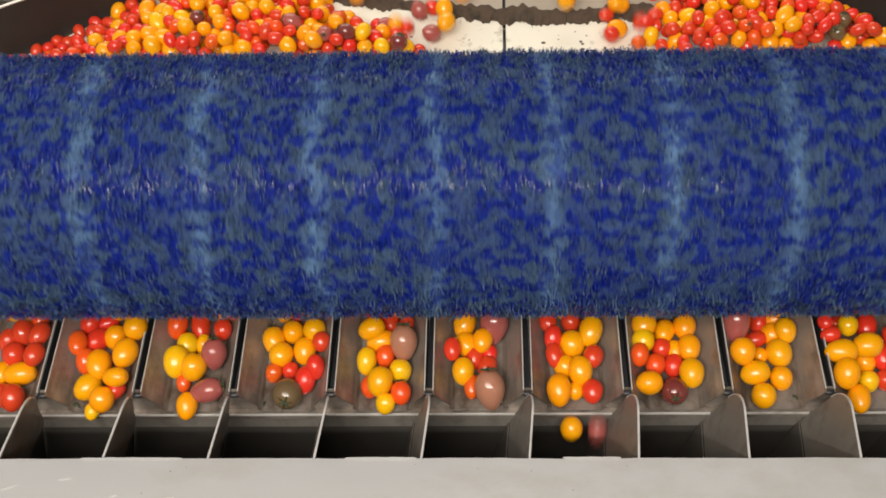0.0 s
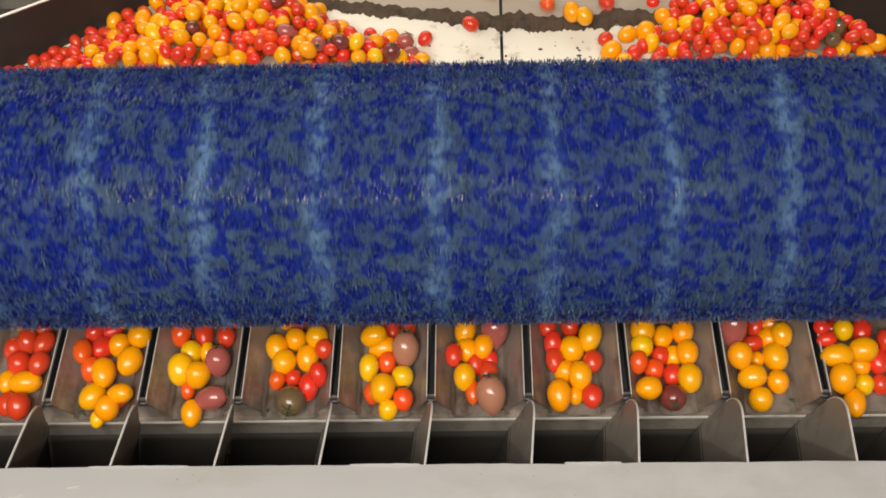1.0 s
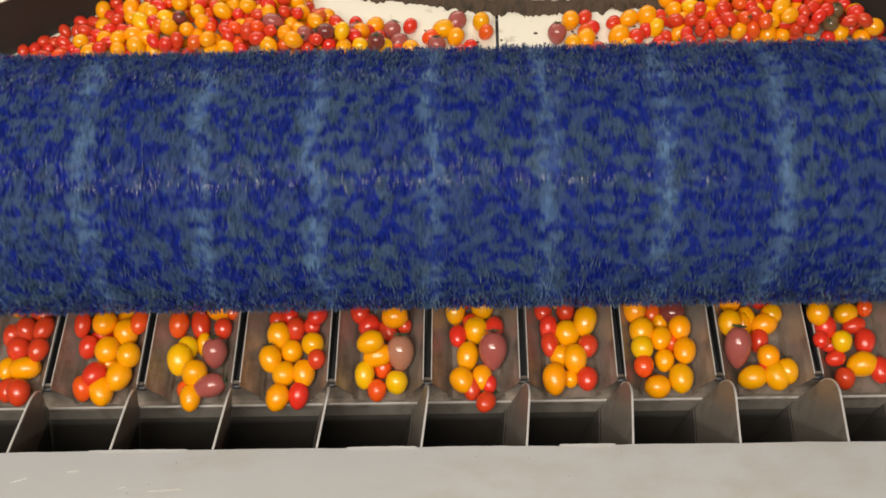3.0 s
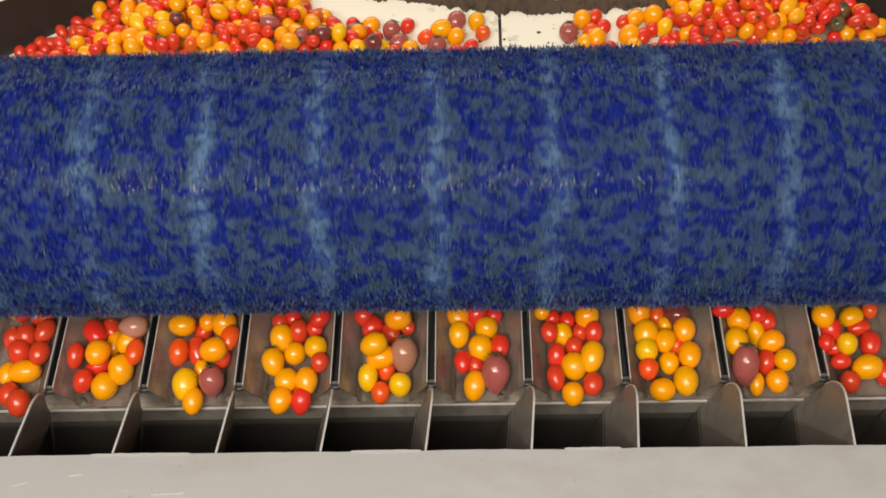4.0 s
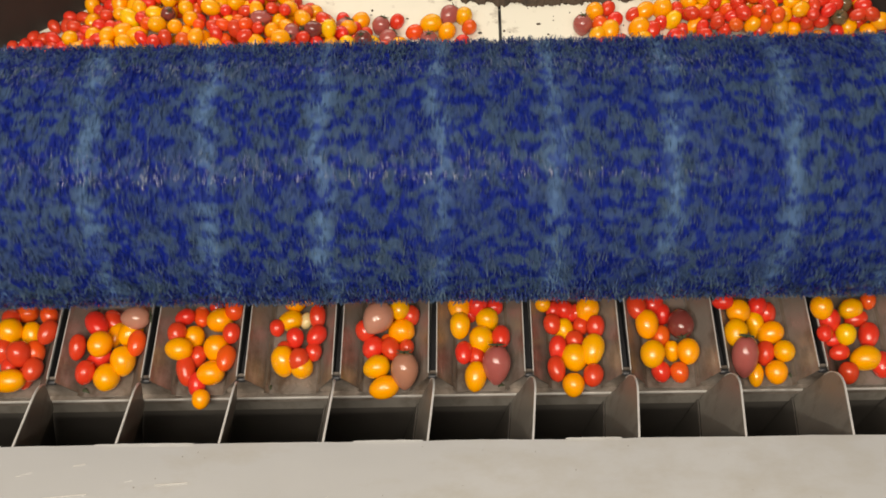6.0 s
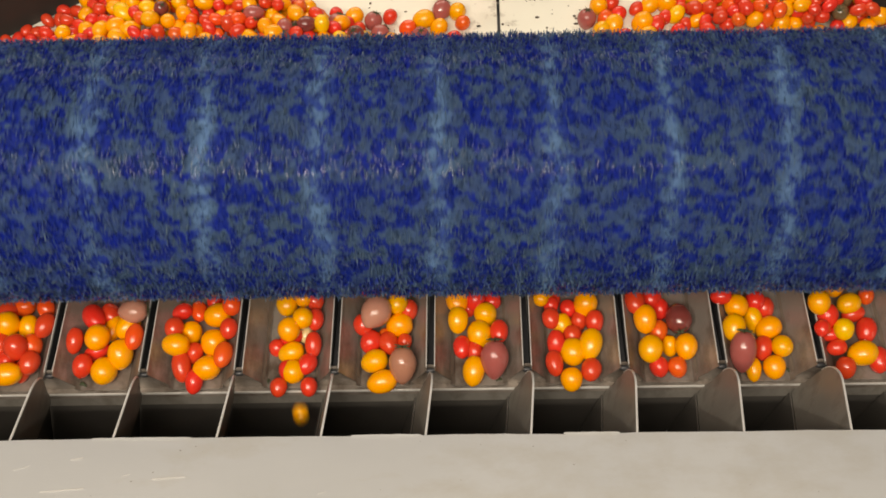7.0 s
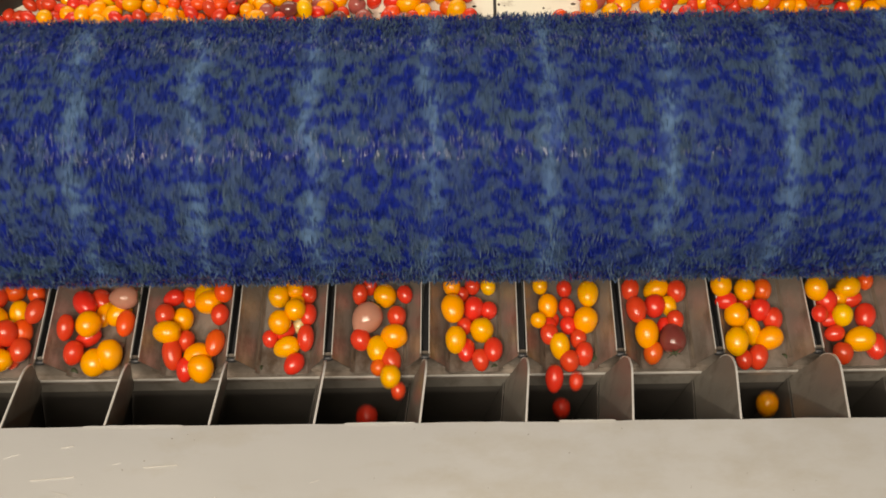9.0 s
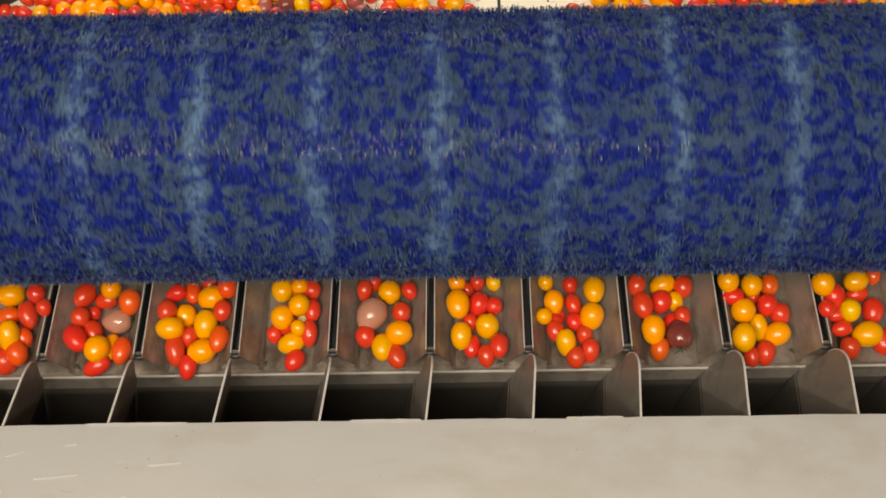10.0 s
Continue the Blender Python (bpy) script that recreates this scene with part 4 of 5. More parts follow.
feed(2, "yellow", 0.0097, 0.0104, 0, [(0, -0.257, 0.130, -0.002), (5, -0.257, 0.087, -0.000), (7.5, -0.257, -0.025, -0.028)])
feed(2, "orange", 0.0091, 0.0117, -10, [(5, -0.269, 0.123, -0.003), (7.5, -0.269, 0.087, -0.013), (10, -0.271, 0.089, -0.012)])
feed(2, "red", 0.0085, 0.0092, 0, [(5, -0.253, 0.138, -0.001), (7.5, -0.253, 0.102, -0.012), (10, -0.253, -0.025, -0.029)])
feed(3, "yellow", 0.0125, 0.0144, 0, [(0, -0.167, 0.120, -0.003), (2.5, -0.167, -0.004, -0.023), (5, -0.167, -0.036, -0.027)], 4.47)
feed(3, "red", 0.0107, 0.0138, 0, [(0, -0.137, 0.026, -0.016), (2.5, -0.144, -0.001, -0.024), (5, -0.144, -0.033, -0.028)])
feed(3, "red", 0.0094, 0.0106, 0, [(0, -0.162, 0.123, -0.003), (2.5, -0.162, 0.100, -0.012), (5, -0.155, 0.068, -0.003), (7.5, -0.161, 0.002, -0.025), (10, -0.161, -0.025, -0.028)], 7.75)
feed(3, "red", 0.0099, 0.0117, 30, [(0, -0.127, 0.118, -0.003), (2.5, -0.127, 0.087, 0.006), (5, -0.130, 0.068, -0.003), (7.5, -0.140, 0.010, -0.021), (10, -0.149, 0.004, -0.024)])
feed(3, "olive", 0.0160, 0.0166, 180, [(0, -0.155, 0.009, -0.018), (2.5, -0.155, -0.025, -0.022)])
feed(3, "yellow", 0.0120, 0.0145, 0, [(0, -0.141, 0.062, -0.011), (2.5, -0.139, 0.022, -0.014), (5, -0.139, -0.025, -0.026)], 4.475)
feed(3, "yellow", 0.0113, 0.0139, 80, [(2.5, -0.167, 0.128, -0.002), (5, -0.167, 0.096, -0.010), (7.5, -0.156, 0.025, -0.020), (10, -0.154, 0.024, -0.020)])
feed(3, "yellow", 0.0132, 0.0132, 0, [(0, -0.167, 0.057, -0.011), (2.5, -0.162, 0.025, -0.019), (5, -0.162, -0.025, -0.024)], 4.43)
feed(3, "yellow", 0.0122, 0.0122, 0, [(0, -0.157, 0.088, -0.010), (2.5, -0.156, 0.053, -0.015), (5, -0.147, 0.028, -0.020), (7.5, -0.159, -0.038, -0.027)], 7.462)
feed(3, "red", 0.0088, 0.0132, 0, [(2.5, -0.133, 0.128, -0.002), (5, -0.133, 0.095, -0.004), (7.5, -0.132, 0.030, -0.011), (10, -0.134, 0.032, -0.013)])
feed(3, "red", 0.0094, 0.0101, 0, [(0, -0.121, 0.064, 0.003), (2.5, -0.124, 0.033, -0.002), (5, -0.124, -0.025, -0.028)])
feed(3, "yellow", 0.0080, 0.0086, 0, [(7.5, -0.145, 0.117, -0.004), (10, -0.145, 0.033, -0.004)])
feed(3, "red", 0.0093, 0.0123, 0, [(0, -0.125, 0.034, -0.003), (2.5, -0.145, -0.025, -0.028)], 2.43)
feed(3, "yellow", 0.0127, 0.0165, 0, [(0, -0.172, 0.120, -0.003), (2.5, -0.172, 0.072, -0.012), (5, -0.169, 0.036, -0.017), (7.5, -0.169, -0.030, -0.026)], 6.82)
feed(3, "red", 0.0084, 0.0090, 0, [(2.5, -0.180, 0.117, -0.004), (5, -0.180, 0.080, -0.008), (7.5, -0.174, 0.035, -0.020), (10, -0.174, 0.036, -0.020)])
feed(3, "orange", 0.0088, 0.0100, 0, [(0, -0.174, 0.038, -0.019), (2.5, -0.174, -0.025, -0.029)], 2.462)
feed(3, "yellow", 0.0121, 0.0146, 0, [(0, -0.177, 0.075, -0.008), (2.5, -0.178, 0.040, -0.010), (5, -0.178, -0.025, -0.025)])
feed(3, "red", 0.0088, 0.0088, 0, [(0, -0.156, 0.042, -0.020), (2.5, -0.156, -0.025, -0.029)])
feed(3, "red", 0.0108, 0.0133, 0, [(0, -0.154, 0.118, -0.003), (2.5, -0.154, 0.082, -0.013), (5, -0.150, 0.045, -0.009), (7.5, -0.150, -0.025, -0.027)])
feed(3, "yellow", 0.0120, 0.0126, 0, [(5, -0.160, 0.119, -0.003), (7.5, -0.160, 0.044, -0.001), (10, -0.164, 0.047, -0.003)])
feed(3, "red", 0.0095, 0.0121, 70, [(5, -0.159, 0.118, -0.003), (7.5, -0.159, 0.044, -0.019), (10, -0.160, 0.047, -0.020)])
feed(3, "red", 0.0089, 0.0096, 0, [(0, -0.134, 0.117, -0.004), (2.5, -0.134, 0.081, -0.006), (5, -0.135, 0.053, -0.011), (7.5, -0.135, -0.025, -0.029)])
feed(3, "yellow", 0.0121, 0.0121, 0, [(0, -0.131, 0.083, 0.001), (2.5, -0.130, 0.054, -0.001), (5, -0.130, -0.025, -0.025)], 4.8)
feed(3, "cream", 0.0072, 0.0091, 0, [(2.5, -0.148, 0.124, -0.003), (5, -0.148, 0.092, -0.014), (7.5, -0.143, 0.054, -0.020), (10, -0.143, -0.025, -0.030)])
feed(3, "red", 0.0089, 0.0115, 0, [(5, -0.132, 0.128, -0.002), (7.5, -0.132, 0.062, -0.007), (10, -0.132, 0.059, -0.008)])
feed(3, "yellow", 0.0112, 0.0112, 0, [(5, -0.145, 0.124, -0.003), (7.5, -0.145, 0.058, 0.003), (10, -0.145, 0.059, 0.003)])
feed(3, "red", 0.0090, 0.0097, 0, [(0, -0.176, 0.118, -0.003), (2.5, -0.176, 0.094, -0.009), (5, -0.169, 0.063, -0.017), (7.5, -0.169, -0.025, -0.029)])
feed(3, "yellow", 0.0090, 0.0090, 0, [(2.5, -0.147, 0.117, -0.003), (5, -0.147, 0.072, -0.016), (7.5, -0.147, -0.025, -0.028)])
feed(3, "red", 0.0095, 0.0102, 0, [(5, -0.134, 0.153, 0.001), (7.5, -0.134, 0.087, -0.005), (10, -0.134, 0.085, -0.005)])
feed(3, "yellow", 0.0090, 0.0090, 0, [(5, -0.147, 0.152, 0.001), (7.5, -0.147, 0.086, 0.002), (10, -0.147, -0.025, -0.029)])
feed(3, "yellow", 0.0121, 0.0128, 0, [(5, -0.167, 0.152, 0.001), (7.5, -0.167, 0.086, -0.010), (10, -0.168, 0.088, -0.008)])
feed(3, "yellow", 0.0096, 0.0103, 0, [(7.5, -0.152, 0.118, -0.003), (10, -0.152, 0.095, -0.012)])
feed(4, "yellow", 0.0124, 0.0155, 85, [(0, -0.056, 0.076, -0.013), (5, -0.056, 0.037, -0.006), (7.5, -0.054, -0.004, -0.023), (10, -0.054, -0.033, -0.026)], 8.475)
feed(4, "lemon", 0.0104, 0.0110, 0, [(0, -0.048, 0.000, -0.024), (5, -0.048, -0.030, -0.028)])
feed(4, "orange", 0.0100, 0.0112, 0, [(0, -0.066, 0.022, -0.024), (5, -0.057, 0.003, -0.024), (7.5, -0.057, -0.028, -0.028)])
feed(4, "red", 0.0103, 0.0123, -20, [(0, -0.048, 0.102, -0.012), (5, -0.047, 0.078, -0.014), (7.5, -0.048, 0.042, -0.014), (10, -0.038, 0.007, -0.024)])
feed(4, "orange", 0.0104, 0.0116, 0, [(0, -0.031, 0.008, -0.016), (5, -0.031, -0.025, -0.027)])
feed(4, "brown", 0.0142, 0.0192, 0, [(0, -0.030, 0.064, -0.001), (5, -0.031, 0.039, -0.005), (7.5, -0.031, 0.008, -0.009), (10, -0.031, -0.025, -0.023)])
feed(4, "lemon", 0.0118, 0.0124, 0, [(0, -0.033, 0.036, -0.014), (5, -0.035, 0.009, -0.018), (7.5, -0.035, -0.025, -0.026)])
feed(4, "yellow", 0.0117, 0.0142, 10, [(7.5, -0.053, 0.119, -0.003), (10, -0.053, 0.017, -0.020)])
feed(4, "lemon", 0.0106, 0.0144, 0, [(0, -0.071, 0.049, -0.013), (5, -0.071, 0.018, -0.016), (7.5, -0.071, -0.025, -0.027)])
feed(4, "yellow", 0.0135, 0.0153, 0, [(0, -0.054, 0.019, -0.010), (5, -0.054, -0.025, -0.024)], 2.38)
feed(4, "yellow", 0.0125, 0.0143, 80, [(0, -0.066, 0.083, 0.001), (5, -0.063, 0.042, 0.012), (7.5, -0.063, 0.021, -0.019), (10, -0.063, -0.025, -0.025)])
feed(4, "red", 0.0105, 0.0112, 0, [(0, -0.079, 0.124, -0.003), (5, -0.079, 0.094, -0.002), (7.5, -0.077, 0.062, -0.006), (10, -0.072, 0.028, -0.015)])
feed(4, "yellow", 0.0134, 0.0140, 80, [(0, -0.038, 0.120, -0.003), (5, -0.038, 0.082, 0.007), (7.5, -0.036, 0.064, -0.010), (10, -0.035, 0.032, -0.015)])
feed(4, "orange", 0.0101, 0.0119, 0, [(0, -0.051, 0.058, -0.016), (5, -0.052, 0.033, -0.022), (7.5, -0.052, -0.025, -0.027)])
feed(4, "red", 0.0077, 0.0084, 0, [(0, -0.028, 0.097, -0.006), (5, -0.028, 0.079, -0.007), (7.5, -0.030, 0.044, -0.014), (10, -0.030, -0.025, -0.030)], 8.98)
feed(4, "red", 0.0114, 0.0120, 20, [(0, -0.069, 0.119, -0.003), (5, -0.069, 0.082, -0.009), (7.5, -0.068, 0.045, -0.015), (10, -0.068, -0.025, -0.026)], 8.93)
feed(4, "blush", 0.0158, 0.0183, 30, [(5, -0.062, 0.121, -0.001), (7.5, -0.062, 0.067, 0.010), (10, -0.066, 0.052, -0.009)])
feed(4, "orange", 0.0083, 0.0083, 0, [(5, -0.052, 0.117, -0.004), (7.5, -0.052, 0.055, -0.019), (10, -0.052, -0.025, -0.029)])
feed(4, "red", 0.0100, 0.0107, 0, [(5, -0.026, 0.118, -0.003), (7.5, -0.026, 0.080, -0.003), (10, -0.033, 0.057, -0.012)])
feed(4, "red", 0.0082, 0.0095, 0, [(7.5, -0.024, 0.117, -0.004), (10, -0.024, 0.080, -0.002)])
feed(4, "yellow", 0.0108, 0.0115, 0, [(5, -0.038, 0.118, -0.003), (7.5, -0.038, 0.082, 0.008), (10, -0.038, -0.025, -0.027)])
feed(4, "yellow", 0.0127, 0.0127, 0, [(7.5, -0.047, 0.120, -0.003), (10, -0.047, 0.084, -0.010)])
feed(4, "red", 0.0083, 0.0108, 0, [(7.5, -0.075, 0.117, -0.004), (10, -0.075, 0.085, -0.007)])
feed(4, "red", 0.0071, 0.0078, 0, [(5, -0.043, 0.118, -0.003), (7.5, -0.043, 0.088, -0.015), (10, -0.043, -0.025, -0.030)])
feed(4, "red", 0.0083, 0.0090, 0, [(7.5, -0.065, 0.128, -0.002), (10, -0.065, 0.099, -0.012)])
feed(5, "red", 0.0100, 0.0112, 20, [(0, 0.062, 0.046, -0.019), (2.5, 0.063, 0.005, -0.022), (5, 0.063, -0.037, -0.029)])
feed(5, "red", 0.0092, 0.0111, 0, [(2.5, 0.048, 0.118, -0.003), (5, 0.048, 0.035, -0.022), (10, 0.060, 0.006, -0.024)])
feed(5, "yellow", 0.0118, 0.0156, 0, [(0, 0.037, 0.095, -0.007), (2.5, 0.041, 0.066, -0.013), (5, 0.047, 0.009, -0.022), (10, 0.047, -0.027, -0.026)], 7.98)
feed(5, "brown", 0.0152, 0.0207, 0, [(0, 0.065, 0.011, -0.016), (2.5, 0.065, -0.025, -0.022)], 1.58)
feed(5, "red", 0.0094, 0.0125, 0, [(0, 0.048, 0.057, -0.018), (2.5, 0.048, 0.013, -0.024), (5, 0.048, -0.029, -0.029)])
feed(5, "red", 0.0098, 0.0123, 0, [(0, 0.073, 0.128, -0.002), (2.5, 0.073, 0.093, -0.010), (5, 0.076, 0.053, -0.009), (10, 0.074, 0.014, -0.016)])
feed(5, "plum", 0.0146, 0.0203, 0, [(0, 0.070, 0.091, -0.003), (2.5, 0.073, 0.059, -0.002), (5, 0.070, 0.017, -0.012), (10, 0.070, -0.025, -0.023)])
feed(5, "red", 0.0095, 0.0120, -15, [(0, 0.032, 0.122, -0.003), (2.5, 0.032, 0.088, -0.007), (5, 0.034, 0.037, -0.016), (10, 0.044, 0.019, -0.024)])
feed(5, "orange", 0.0080, 0.0123, 0, [(0, 0.045, 0.021, -0.023), (2.5, 0.045, -0.025, -0.030)], 1.82)
feed(5, "yellow", 0.0111, 0.0142, 0, [(2.5, 0.030, 0.119, -0.003), (5, 0.030, 0.067, -0.005), (10, 0.033, 0.025, -0.012)])
feed(5, "red", 0.0082, 0.0095, 0, [(0, 0.065, 0.062, -0.018), (2.5, 0.067, 0.028, -0.022), (5, 0.067, -0.025, -0.029)])
feed(5, "yellow", 0.0117, 0.0142, 0, [(0, 0.036, 0.036, -0.015), (2.5, 0.036, -0.025, -0.026)])
feed(5, "yellow", 0.0126, 0.0139, -20, [(0, 0.039, 0.072, -0.014), (2.5, 0.037, 0.036, -0.014), (5, 0.037, -0.025, -0.025)])
feed(5, "yellow", 0.0124, 0.0131, 0, [(2.5, 0.061, 0.122, -0.003), (5, 0.061, 0.080, -0.012), (10, 0.062, 0.040, -0.016)])
feed(5, "yellow", 0.0107, 0.0132, 0, [(0, 0.057, 0.071, -0.006), (2.5, 0.059, 0.045, -0.018), (5, 0.059, -0.025, -0.027)])
feed(5, "red", 0.0081, 0.0088, 0, [(2.5, 0.042, 0.132, -0.001), (5, 0.042, 0.090, -0.014), (10, 0.043, 0.048, -0.019)])
feed(5, "yellow", 0.0133, 0.0146, 0, [(0, 0.053, 0.124, -0.003), (2.5, 0.053, 0.090, -0.010), (5, 0.054, 0.054, -0.014), (10, 0.054, -0.025, -0.024)])
feed(5, "red", 0.0093, 0.0118, 0, [(0, 0.024, 0.058, -0.004), (2.5, 0.024, -0.025, -0.028)])
feed(5, "yellow", 0.0125, 0.0156, 0, [(2.5, 0.029, 0.136, -0.001), (5, 0.029, 0.094, -0.003), (10, 0.030, 0.061, -0.003)])
feed(5, "red", 0.0091, 0.0091, 0, [(2.5, 0.070, 0.139, -0.000), (5, 0.070, 0.097, -0.010), (10, 0.070, 0.067, -0.016)])
feed(5, "red", 0.0107, 0.0126, 0, [(2.5, 0.050, 0.137, -0.001), (5, 0.050, 0.095, -0.004), (10, 0.053, 0.068, -0.014)])
feed(5, "red", 0.0077, 0.0083, 0, [(5, 0.040, 0.124, -0.003), (10, 0.040, 0.088, -0.014)])
feed(5, "yellow", 0.0095, 0.0101, 0, [(5, 0.029, 0.127, -0.002), (10, 0.029, 0.091, -0.003)])
feed(5, "lemon", 0.0083, 0.0089, 0, [(5, 0.070, 0.132, -0.001), (10, 0.070, 0.096, -0.011)])
feed(5, "red", 0.0083, 0.0090, 0, [(5, 0.052, 0.134, -0.001), (10, 0.052, 0.098, -0.012)])
feed(6, "yellow", 0.0117, 0.0123, 0, [(0, 0.147, 0.044, -0.019), (5, 0.154, -0.003, -0.024), (7.5, 0.154, -0.025, -0.026)])
feed(6, "red", 0.0102, 0.0108, 0, [(0, 0.156, 0.101, -0.011), (5, 0.159, 0.055, -0.017), (7.5, 0.158, 0.052, -0.017), (10, 0.157, 0.003, -0.025)])
feed(6, "red", 0.0105, 0.0117, 0, [(0, 0.178, 0.051, -0.010), (5, 0.176, 0.006, -0.019), (7.5, 0.176, -0.025, -0.027)])
feed(6, "yellow", 0.0127, 0.0164, 0, [(0, 0.139, 0.010, -0.015), (5, 0.139, -0.036, -0.026)])
feed(6, "red", 0.0095, 0.0121, 0, [(0, 0.181, 0.118, -0.003), (5, 0.181, 0.068, -0.007), (7.5, 0.184, 0.063, -0.006), (10, 0.173, 0.011, -0.024)])
feed(6, "red", 0.0109, 0.0121, 20, [(0, 0.175, 0.011, -0.019), (5, 0.175, -0.035, -0.028)])
feed(6, "red", 0.0093, 0.0130, 0, [(0, 0.136, 0.054, -0.011), (5, 0.136, 0.014, -0.017), (7.5, 0.136, -0.025, -0.028)])
feed(6, "yellow", 0.0086, 0.0092, 0, [(0, 0.157, 0.015, -0.024), (5, 0.157, -0.031, -0.030)])
feed(6, "yellow", 0.0104, 0.0141, 0, [(0, 0.147, 0.118, -0.003), (5, 0.147, 0.070, -0.014), (7.5, 0.148, 0.065, -0.017), (10, 0.147, 0.018, -0.018)])
feed(6, "red", 0.0075, 0.0088, 0, [(5, 0.163, 0.117, -0.004), (7.5, 0.163, 0.022, -0.024), (10, 0.163, -0.025, -0.030)], 8.97)
feed(6, "red", 0.0094, 0.0100, 0, [(5, 0.149, 0.118, -0.003), (7.5, 0.149, 0.023, -0.019), (10, 0.149, -0.025, -0.028)], 8.92)
feed(6, "yellow", 0.0138, 0.0144, 0, [(0, 0.156, 0.070, -0.012), (5, 0.157, 0.029, -0.017), (7.5, 0.157, -0.025, -0.024)])
feed(6, "red", 0.0087, 0.0099, 0, [(0, 0.167, 0.119, -0.003), (5, 0.167, 0.073, -0.015), (7.5, 0.167, 0.071, -0.016), (10, 0.168, 0.030, -0.022)])
feed(6, "red", 0.0095, 0.0108, 0, [(0, 0.130, 0.094, -0.002), (5, 0.131, 0.067, -0.004), (7.5, 0.135, 0.069, -0.007), (10, 0.136, 0.032, -0.015)])
feed(6, "yellow", 0.0125, 0.0168, 0, [(0, 0.177, 0.082, -0.004), (5, 0.177, 0.038, -0.011), (7.5, 0.177, 0.032, -0.011), (10, 0.177, -0.025, -0.025)])
feed(6, "yellow", 0.0129, 0.0153, 0, [(0, 0.163, 0.034, -0.013), (5, 0.163, -0.025, -0.025)])
feed(6, "red", 0.0094, 0.0132, 0, [(0, 0.135, 0.074, -0.006), (5, 0.138, 0.041, -0.013), (7.5, 0.139, 0.039, -0.016), (10, 0.139, -0.025, -0.028)])
feed(6, "red", 0.0087, 0.0094, 0, [(0, 0.153, 0.136, -0.001), (5, 0.153, 0.090, -0.013), (7.5, 0.156, 0.087, -0.013), (10, 0.158, 0.046, -0.019)])
feed(6, "yellow", 0.0128, 0.0141, 0, [(0, 0.175, 0.135, -0.001), (5, 0.175, 0.088, -0.004), (7.5, 0.175, 0.087, -0.005), (10, 0.177, 0.048, -0.012)])
feed(6, "red", 0.0071, 0.0078, 0, [(5, 0.140, 0.116, -0.004), (7.5, 0.140, 0.095, -0.013), (10, 0.141, 0.054, -0.020)])
feed(6, "yellow", 0.0106, 0.0131, 0, [(7.5, 0.136, 0.118, -0.003), (10, 0.136, 0.064, -0.007)])
feed(6, "red", 0.0088, 0.0113, 0, [(7.5, 0.158, 0.117, -0.004), (10, 0.158, 0.067, -0.016)])
feed(6, "yellow", 0.0113, 0.0144, 10, [(7.5, 0.181, 0.123, -0.003), (10, 0.181, 0.077, -0.002)])
feed(6, "yellow", 0.0082, 0.0088, 0, [(7.5, 0.128, 0.133, -0.001), (10, 0.128, 0.087, 0.000)])
feed(6, "yellow", 0.0083, 0.0083, 0, [(0, 0.124, 0.135, -0.001), (5, 0.124, 0.089, 0.004), (7.5, 0.124, -0.025, -0.029)])
feed(6, "red", 0.0084, 0.0090, 0, [(0, 0.136, 0.135, -0.001), (5, 0.136, 0.089, -0.008), (7.5, 0.136, -0.025, -0.029)])
feed(6, "red", 0.0083, 0.0089, 0, [(7.5, 0.156, 0.139, -0.001), (10, 0.156, 0.092, -0.013)])
feed(6, "yellow", 0.0071, 0.0071, 0, [(5, 0.130, 0.116, -0.004), (7.5, 0.130, 0.094, -0.003), (10, 0.130, -0.025, -0.030)])
feed(7, "yellow", 0.0124, 0.0130, 80, [(0, 0.235, 0.013, -0.007), (2.5, 0.251, 0.001, -0.022), (5, 0.251, -0.037, -0.027)], 4.462)
feed(7, "yellow", 0.0128, 0.0152, -10, [(0, 0.282, 0.029, -0.011), (2.5, 0.277, 0.009, -0.018), (5, 0.277, -0.029, -0.025)])
feed(7, "orange", 0.0098, 0.0116, 20, [(0, 0.254, 0.118, -0.003), (2.5, 0.254, 0.094, -0.012), (5, 0.255, 0.057, -0.017), (10, 0.248, 0.011, -0.023)])
feed(7, "maroon", 0.0139, 0.0151, 180, [(0, 0.262, 0.011, -0.019), (2.5, 0.262, -0.025, -0.024)])
feed(7, "orange", 0.0099, 0.0105, 0, [(0, 0.272, 0.118, -0.003), (2.5, 0.272, 0.057, -0.018), (5, 0.271, 0.012, -0.023), (10, 0.271, -0.028, -0.028)])
feed(7, "red", 0.0099, 0.0105, 0, [(2.5, 0.251, 0.118, -0.003), (5, 0.251, 0.013, -0.023), (10, 0.251, -0.028, -0.028)])
feed(7, "orange", 0.0105, 0.0111, 0, [(0, 0.245, 0.043, -0.015), (2.5, 0.237, 0.021, -0.011), (5, 0.237, -0.025, -0.027)])
feed(7, "maroon", 0.0141, 0.0166, 180, [(0, 0.276, 0.120, -0.003), (2.5, 0.276, 0.094, -0.005), (5, 0.278, 0.067, -0.007), (10, 0.270, 0.024, -0.016)])
feed(7, "yellow", 0.0130, 0.0143, 0, [(0, 0.235, 0.084, 0.004), (2.5, 0.238, 0.063, -0.002), (5, 0.242, 0.028, -0.009), (10, 0.242, -0.025, -0.024)])
feed(7, "yellow", 0.0123, 0.0153, 0, [(0, 0.233, 0.119, -0.003), (2.5, 0.233, 0.090, 0.002), (5, 0.239, 0.063, -0.002), (10, 0.242, 0.028, -0.011)])
